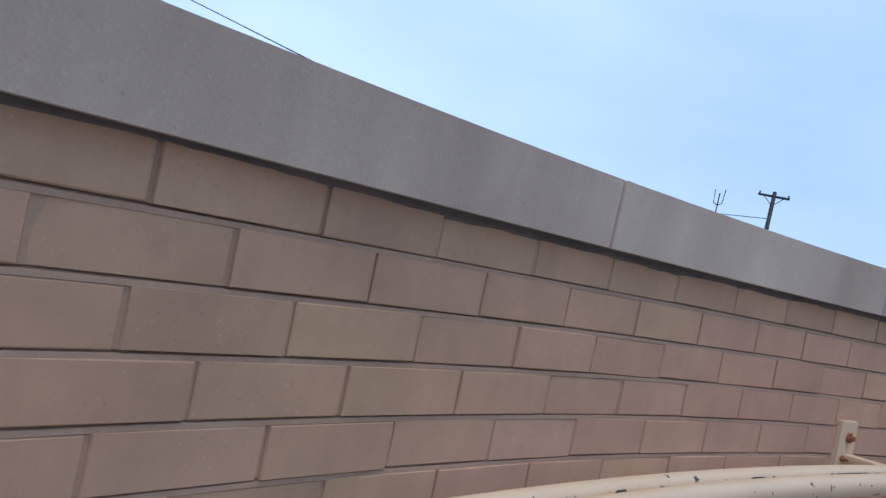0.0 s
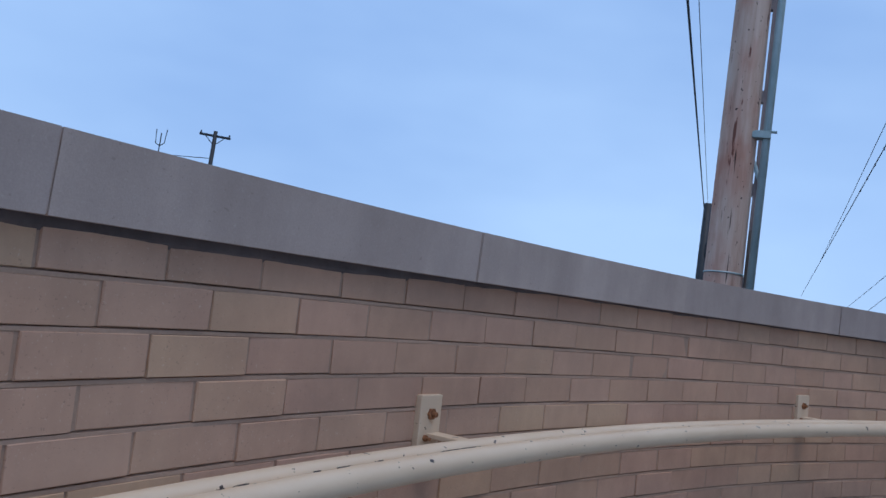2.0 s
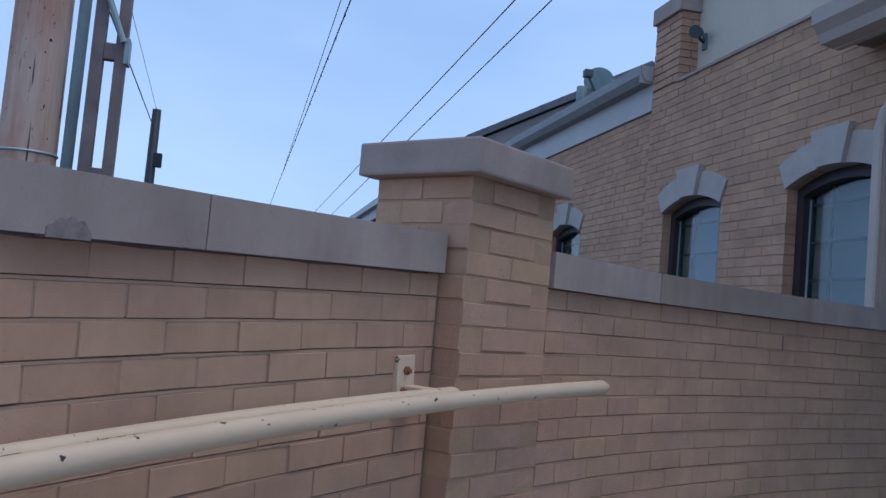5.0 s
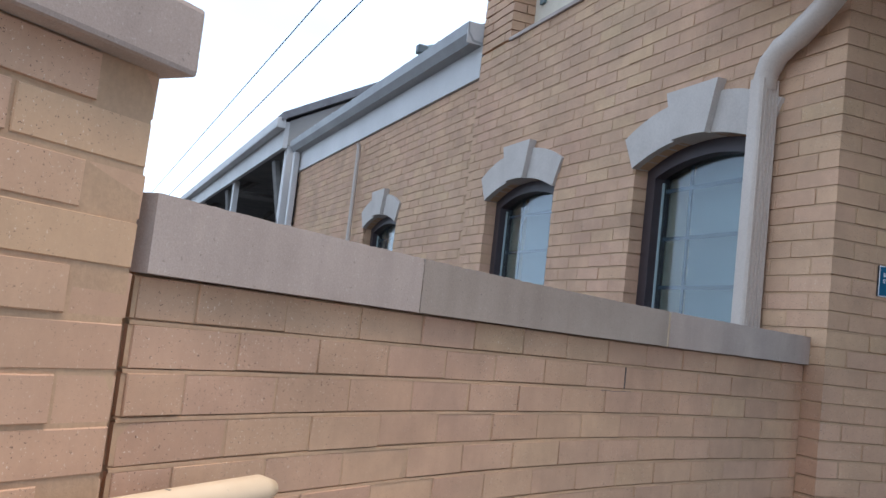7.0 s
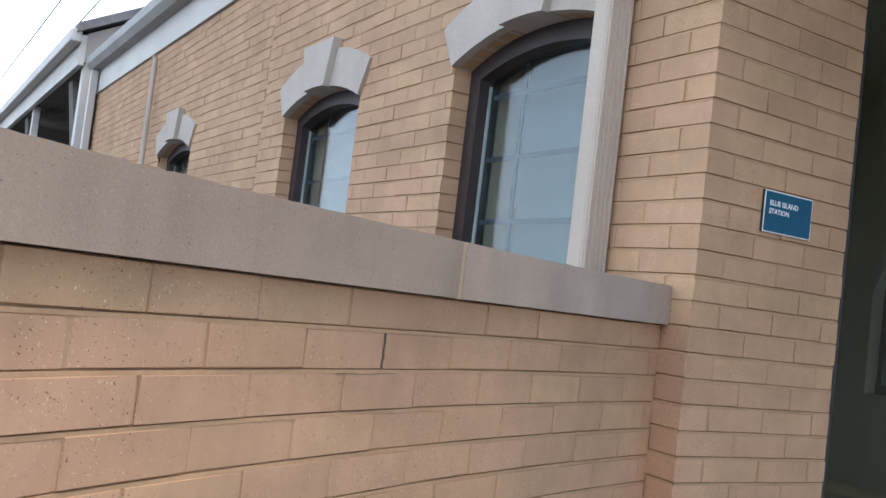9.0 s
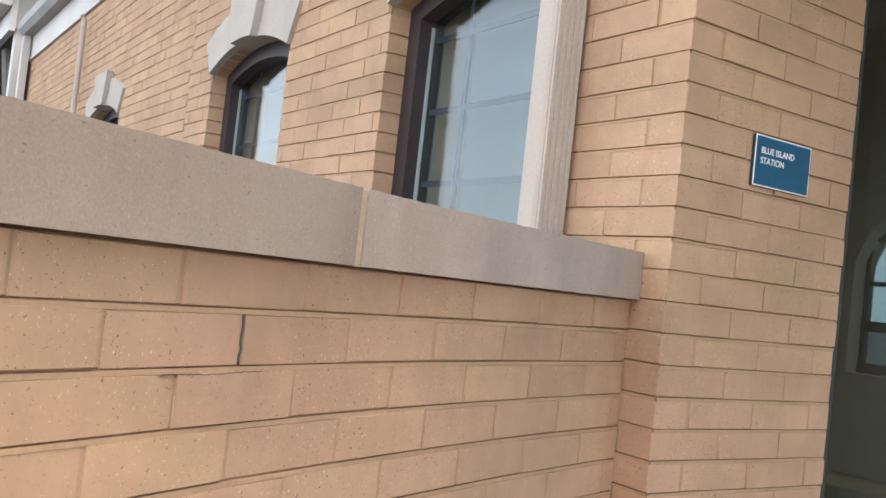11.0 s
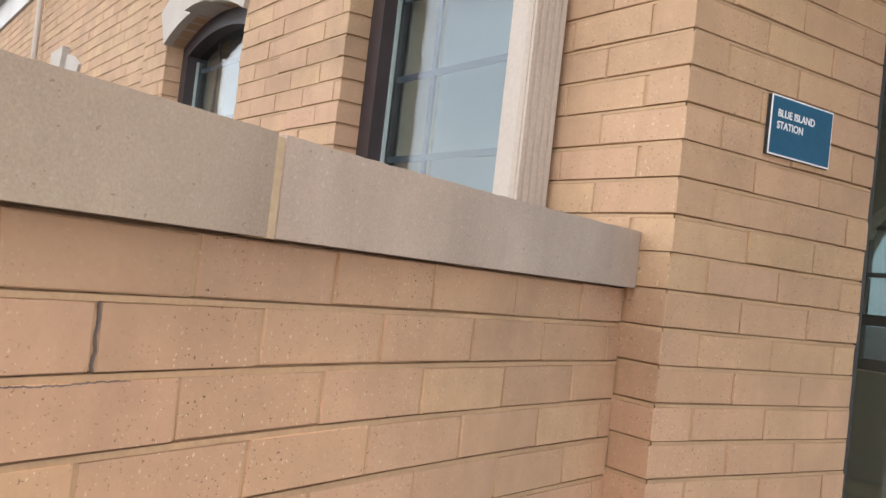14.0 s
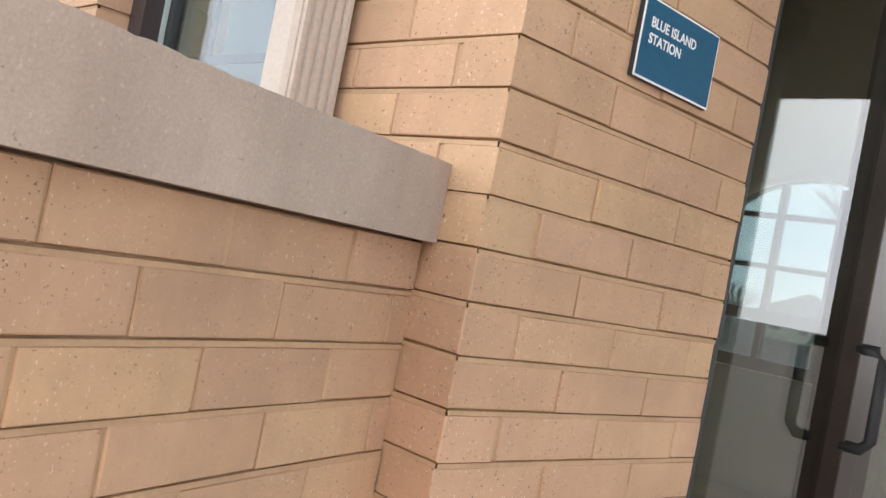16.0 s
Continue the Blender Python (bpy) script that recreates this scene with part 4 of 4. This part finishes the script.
mb2 = mottled("sign_blue", (0.0015, 0.09, 0.165), (0.002, 0.11, 0.2), 8.0, 0.6, bump_m=0.0002, spec=0.15)
part("plate", boxes((-0.0932, 0.0932, -0.0070, -0.0062, -0.0522, 0.0522)), mb2, sign)
for text, z in (("BLUE ISLAND", 0.0165), ("STATION", -0.0055)):
    cu = bpy.data.curves.new("lettering", "FONT")
    cu.body, cu.size, cu.extrude = text, 0.0194, 0.0003
    cu.offset = 0.0003
    cu.materials.append(mb)
    ob = new("lettering", cu)
    ob.matrix_basis = pose(-0.078, -0.0074, z, 90, 0, 0)
    ob.parent = sign
    ob["label"] = "white capital lettering"

# ---- entrance glazing and lobby ----
M_JAMB = mottled("grey_bronze_jamb", (0.075, 0.07, 0.055), (0.1, 0.095, 0.075), 3.0, 0.5, 0.0, bump_m=0.0003)
entrance = thing("door_1", "glazed entrance screen in dark bronze framing", "door", kind="structure")
part("jamb", boxes((X_WALL + 0.03, X_WALL + 0.13, -4.375, -4.33, Z_LAND, 3.3), bevel=0.003), M_JAMB, entrance)
part("sealant", boxes((X_WALL + 0.004, X_WALL + 0.03, -4.345, -4.329, Z_LAND, 3.3), bevel=0.002), M_CABLE, entrance, "dark sealant bead")
side_pane = part("pane", boxes((X_WALL + 0.07, X_WALL + 0.078, -4.99, -4.375, Z_LAND + 0.1, 3.0)), M_DOORGLASS, entrance)
side_pane.visible_shadow = False
part("stile", boxes((X_WALL + 0.03, X_WALL + 0.12, -5.08, -4.99, Z_LAND, 3.3), bevel=0.003), M_BRONZE, entrance)
part("bottom_rail", boxes((X_WALL + 0.03, X_WALL + 0.12, -4.99, -4.375, Z_LAND, Z_LAND + 0.1), bevel=0.003), M_BRONZE, entrance)
part("head", boxes((X_WALL + 0.03, X_WALL + 0.12, -6.4, -4.33, 3.0, 3.3)), M_BRONZE, entrance)
leaf = part("door_leaf", boxes((X_WALL + 0.04, X_WALL + 0.09, -5.18, -5.082, Z_LAND + 0.01, 2.99), (X_WALL + 0.04, X_WALL + 0.09, -6.05, -5.95, Z_LAND + 0.01, 2.99),
                                (X_WALL + 0.04, X_WALL + 0.09, -5.95, -5.18, Z_LAND + 0.01, Z_LAND + 0.2)), M_BRONZE, entrance)
door_pane = part("pane", boxes((X_WALL + 0.06, X_WALL + 0.066, -5.95, -5.18, Z_LAND + 0.2, 2.95)), M_DOORGLASS, leaf)
door_pane.visible_shadow = False
bm = bmesh.new()
tube(bm, [(X_WALL + 0.04, -5.0, 1.74), (X_WALL - 0.0, -5.0, 1.74), (X_WALL - 0.018, -5.0, 1.72), (X_WALL - 0.018, -5.0, 1.55), (X_WALL - 0.0, -5.0, 1.53), (X_WALL + 0.04, -5.0, 1.53)], 0.013, 10)
part("door_handle", bm, M_CABLE, leaf, "black pull handle", True)

M_TILE = mottled("pale_floor_tile", (0.52, 0.49, 0.42), (0.62, 0.59, 0.52), 2.5, 0.3, bump_m=0.0003)
lobby = thing("wall_lobby", "cream plastered lobby with an arched window", "wall", kind="structure")
LY = -6.9
bm = bmesh.new()
c, hw, zs, zr, zt = 9.2, 0.46, 1.53, 2.12, 2.44
box(bm, X_WALL + 0.02, c - hw, LY - 0.2, LY, Z_LAND, 3.3)
box(bm, c + hw, 11.0, LY - 0.2, LY, Z_LAND, 3.3)
box(bm, c - hw, c + hw, LY - 0.2, LY, Z_LAND, zs)
prism(bm, [(c - hw + 2 * hw * i / 12, zr + (zt - zr) * math.sqrt(max(0, 1 - ((i - 6) / 6) ** 2))) for i in range(13)] + [(c + hw, 3.3), (c - hw, 3.3)], LY - 0.2, LY)
part("end_wall", bm, M_PLASTER, lobby)
part("side_wall", boxes((11.0, 11.15, LY - 0.2, Y_WALL - 0.5, Z_LAND, 3.3)), M_PLASTER, lobby)
part("inner_wall", boxes((X_WALL + 0.31, 11.0, -4.45, -4.33, Z_LAND, 3.3)), M_PLASTER, lobby)
part("lobby_floor", boxes((X_WALL + 0.1, 11.0, LY, -4.5, Z_LAND - 0.1, Z_LAND + 0.004)), M_TILE, lobby, "pale stone tile floor")
part("lobby_ceiling", boxes((X_WALL + 0.1, 11.1, LY, -4.4, 3.3, 3.36)), M_PLASTER, lobby)
bars = thing("window_2", "arched lobby window with dark glazing bars", "window", kind="structure")
for x in (c - hw + 0.02, c - 0.14, c + 0.14, c + hw - 0.02):
    part("glazing_bar", boxes((x - 0.014, x + 0.014, LY - 0.14, LY - 0.1, zs, zr + 0.28)), M_BRONZE, bars)
for z in (zs + 0.03, 1.785, 2.016, 2.257):
    part("glazing_bar", boxes((c - hw, c + hw, LY - 0.139, LY - 0.101, z - (0.028 if z < 1.8 else 0.012), z + (0.028 if z < 1.8 else 0.012))), M_BRONZE, bars)
bm = bmesh.new()
prism(bm, [(c - hw + 0.004, zs + 0.004)] + [(c - (hw - 0.004) * math.cos(math.pi * i / 12), zr + (zt - zr - 0.004) * math.sin(math.pi * i / 12)) for i in range(13)] + [(c + hw - 0.004, zs + 0.004)], LY - 0.128, LY - 0.122)
arch_pane = part("pane", bm, M_LOBBYGLASS, bars)
arch_pane.visible_shadow = False
bench = thing("bench", "long pale bench along the lobby wall", "bench", pose(9.4, LY + 0.25, Z_LAND))
part("seat", boxes((-0.9, 0.9, -0.2, 0.2, 0.4, 0.45), bevel=0.01), M_PLASTER, bench)
for x in (-0.75, 0.75):
    part("leg", boxes((x - 0.04, x + 0.04, -0.18, 0.18, 0, 0.4), bevel=0.005), M_BRONZE, bench)

# houses and a tree beyond the lobby window
house = thing("house", "distant grey gabled house beyond the tracks", "house", pose(60.3, -121, -0.1, 0, 0, 25))
part("wall", boxes((-6, 6, -4, 4, 0, 3.6)), M_SIDING, house)
bm = bmesh.new()
prism(bm, [(-6.5, 3.5), (6.5, 3.5), (0, 6.6)], -4.4, 4.4)
part("roof", bm, M_SHINGLE, house)
for x in (-3.5, 0, 3.5):
    part("window", boxes((x - 0.6, x + 0.6, 4.0, 4.05, 1.2, 2.6)), M_CABLE, house)


def tree(x, y, height, seed):
    r = random.Random(seed)
    t = thing("tree", "bare branching tree far off beyond the street", "tree", pose(x, y, -0.1), "far trees")
    bm = bmesh.new()
    def limb(p, d, length, rad, depth):
        q = p + d * length
        mid = p + d * length * 0.5 + Vector((r.uniform(-1, 1), r.uniform(-1, 1), 0)) * length * 0.06
        tube(bm, [p, mid, q], [rad, rad * 0.8, rad * 0.6], 5)
        if depth:
            for _ in range(3):
                n = (d + Vector((r.uniform(-1, 1), r.uniform(-1, 1), r.uniform(-0.1, 0.7))) * 0.75).normalized()
                limb(p + d * length * r.uniform(0.6, 1.0), n, length * r.uniform(0.6, 0.8), rad * 0.55, depth - 1)
    limb(Vector((0, 0, 0)), Vector((0, 0, 1)), height * 0.32, 0.28, 5)
    part("trunk", bm, M_DARK, t)
    return t


tree(36.0, -56, 5, 3)
tree(17.5, -31, 9, 5)

# ---- bricks, piece by piece ----
def ramp_joint(i):
    """Angle of the i-th upright joint of the ramp wall: the bricks shorten a little towards the pillar."""
    return 75.06 + 1.682 * i + 0.00156 * i * i


def level_joint(i):
    return 23.82 + 1.757 * i


def arc_bricks(parent, radius, a0, a1, z_of, tilt, rows, near, joint, centre, mat=M_BRICK, mats=M_BRICKS):
    """Running bond on a curved wall; rows below near and past the stretch are joined."""
    rest = Courses()
    for k in range(rows):
        at = [joint(i + (0.5 if k % 2 else 0.0)) + rng.uniform(-0.05, 0.05) for i in range(-40, 60)]
        edges = [a0] + [a for a in at if a0 + 0.25 < a < a1 - 0.25] + [a1]
        for p, q in zip(edges, edges[1:]):
            mid = (p + q) / 2
            length = radians(q - p) * radius - 0.0055
            if length < 0.02:
                continue
            m = arc_pose(radius, mid, z_of(mid) - (k + 0.5) * COURSE, tilt(mid), centre)
            if near(k, mid):
                lay(parent, m, length, mat)
            else:
                rest.lay(m, length)
    rest.done("brick_courses", parent, "buff brick courses", mats)


def ramp_tilt(a):
    return math.degrees(math.atan((z_cope(a - 0.5) - z_cope(a + 0.5)) / (radians(1) * R_LEFT)))


arc_bricks(wall_ramp, R_LEFT, 40.95, 125.5, z_cope, ramp_tilt, 18, lambda k, a: k < 8 and 40 < a < 106, ramp_joint, RAMP, M_BRICK_RAMP, M_BRICKS_RAMP)
arc_bricks(wall_level, R_RIGHT, 15.5, 38.9, lambda a: Z_COPE, lambda a: 0.0, 18, lambda k, a: k < 15, level_joint, LEVEL)

# the pillar: two stretchers and two half returns, turned at every course
HB, HD = 0.2133, 0.1725
k = 0
z = 2.043 - COURSE / 2
while z > 0.5:
    for turn in (0, 90, 180, 270):
        half, off = (HB, HD) if turn % 180 == 0 else (HD, HB)
        base = pose(0, HD, 0) @ pose(0, 0, 0, 0, 0, turn) @ pose(0, -off, z)
        if (k % 2 == 1) == (turn % 180 == 0):
            for x in (-half / 2, half / 2):
                lay(pillar, base @ pose(x, 0, 0), half - JOINT)
        else:
            lay(pillar, base, 2 * half - 2 * 0.092 - 2 * JOINT)
    z -= COURSE
    k += 1


def wall_bricks(parent, m, length, z_top, rows, corner, near, openings=(), z_off=0.0, flip=1):
    """Running bond on a flat wall: local x from the corner along the wall, facing local -y."""
    rest = Courses()
    for k in range(rows):
        z = z_top - (k + 0.5) * COURSE_S
        start = 0.0 if (k + corner) % 2 else 0.102
        edges = [start]
        while edges[-1] + BRICK < length:
            edges.append(edges[-1] + BRICK)
        edges.append(length)
        for p, q in zip(edges, edges[1:]):
            spans = [(p, q - 0.0045)]
            for c, y_low in openings:
                out = []
                if Z_SILL < z < Z_CROWN + 0.06:
                    hw = W_HALF if z < Z_SPRING - 0.03 else W_HALF + 0.012
                    for s, e in spans:
                        if e <= c - hw or s >= c + hw:
                            out.append((s, e))
                        else:
                            if s < c - hw:
                                out.append((s, c - hw))
                            if e > c + hw:
                                out.append((c + hw, e))
                    spans = out
            for s, e in spans:
                if e - s < 0.02:
                    continue
                mm = m @ pose(flip * (s + e) / 2, 0, z)
                if near((s + e) / 2, z):
                    lay(parent, mm, e - s, M_BRICK, COURSE_S)
                else:
                    rest.lay(mm, e - s, COURSE_S)
    rest.done("brick_courses", parent, "buff brick courses")


# local x must run to the right seen from outside, so the window wall is laid from its far end
wall_bricks(station, pose(X_WALL, Y_WALL, 0, 0, 0, 180), 3.33, 3.6988, 48, 0, lambda x, z: z > 1.8 and x < 2.1,
            [(c - X_WALL, 0) for c in WINDOWS[:2]], flip=-1)
wall_bricks(station, pose(11.4, Y_WALL - 0.03, 0, 0, 0, 180), 5.5, 3.554, 44, 1, lambda x, z: False, [(WINDOWS[2] - 11.4, 0)], flip=-1)
wall_bricks(station, pose(X_WALL, Y_WALL, 0, 0, 0, -90), 0.585, 3.6988 - 6 * COURSE_S, 42, 1, lambda x, z: z > 0.9)
wall_bricks(pier, pose(-0.229, 0.0, 0, 0, 0, 180), 0.458, 4.29, 9, 0, lambda x, z: True, flip=-1)
wall_bricks(pier, pose(-0.229, 0.0, 0, 0, 0, -90), 0.44, 4.29, 9, 1, lambda x, z: True)

# ---- mortar between the bricks ----
arc_beds(wall_ramp, R_LEFT, 40.93, 125.5, z_cope, 18, RAMP, M_MORTAR_RAMP)
arc_beds(wall_level, R_RIGHT, 15.46, 38.95, lambda a: Z_COPE, 18, LEVEL)
jambs = [WINDOWS[0] - W_HALF - 0.001, WINDOWS[0] + W_HALF + 0.001, WINDOWS[1] - W_HALF - 0.001, WINDOWS[1] + W_HALF + 0.001]
flat_beds(station, pose(X_WALL, Y_WALL, 0, 0, 0, 180),
          [(-(b - X_WALL), -(a - X_WALL), lo, 3.69) for a, b, lo in ((X_WALL + 0.003, jambs[0], 0.5), (jambs[0], jambs[1], 2.74), (jambs[1], jambs[2], 0.5), (jambs[2], jambs[3], 2.74), (jambs[3], 11.398, 0.5))], 3.6988, 48)
flat_beds(station, pose(11.4, Y_WALL - 0.03, 0, 0, 0, 180),
          [(-(b - 11.4), -(a - 11.4), lo, 3.56) for a, b, lo in ((11.4, WINDOWS[2] - W_HALF, 0.5), (WINDOWS[2] - W_HALF, WINDOWS[2] + W_HALF, 2.74), (WINDOWS[2] + W_HALF, 16.9, 0.5))], 3.554, 44)
flat_beds(station, pose(X_WALL, Y_WALL, 0, 0, 0, -90), [(0.003, 0.581, 0.5, 3.5)], 3.6988 - 6 * COURSE_S, 42)

# ---- cracked mortar on the level wall ----
r_crack = random.Random(5)
bm = bmesh.new()
prev = None
for i in range(57):
    a = 24.35 + 0.025 * i
    z = Z_COPE - 2 * COURSE - 0.0052 + 0.0006 * math.sin(i * 0.17) + r_crack.uniform(-0.0005, 0.0005)
    w = 0.0003 + 0.0005 * math.sin(math.pi * i / 56) * r_crack.uniform(0.4, 1.0)
    ring = [bm.verts.new(on_arc(R_RIGHT + d, a, z + h, LEVEL)) for d, h in ((-0.0012, w), (-0.0012, -w), (0.004, -w), (0.004, w))]
    if prev:
        for k in range(4):
            bm.faces.new((prev[k], prev[(k + 1) % 4], ring[(k + 1) % 4], ring[k]))
    prev = ring
part("mortar_crack", bm, M_DARK_MORTAR, wall_level, "dark crack along the mortar bed")
bm = bmesh.new()
prev = None
for i in range(19):
    z = Z_COPE - COURSE - 0.004 - 0.0033 * i
    a = 24.70 + 0.008 * math.sin(i * 0.9) + r_crack.uniform(-0.004, 0.004)
    w = 0.003 + 0.003 * r_crack.uniform(0, 1)
    ring = [bm.verts.new(on_arc(R_RIGHT + d, a + h, z, LEVEL)) for d, h in ((-0.0006, w), (-0.0006, -w), (0.004, -w), (0.004, w))]
    if prev:
        for k in range(4):
            bm.faces.new((prev[k], prev[(k + 1) % 4], ring[(k + 1) % 4], ring[k]))
    prev = ring
part("mortar_crack", bm, M_DARK_MORTAR, wall_level, "dark open upright joint")
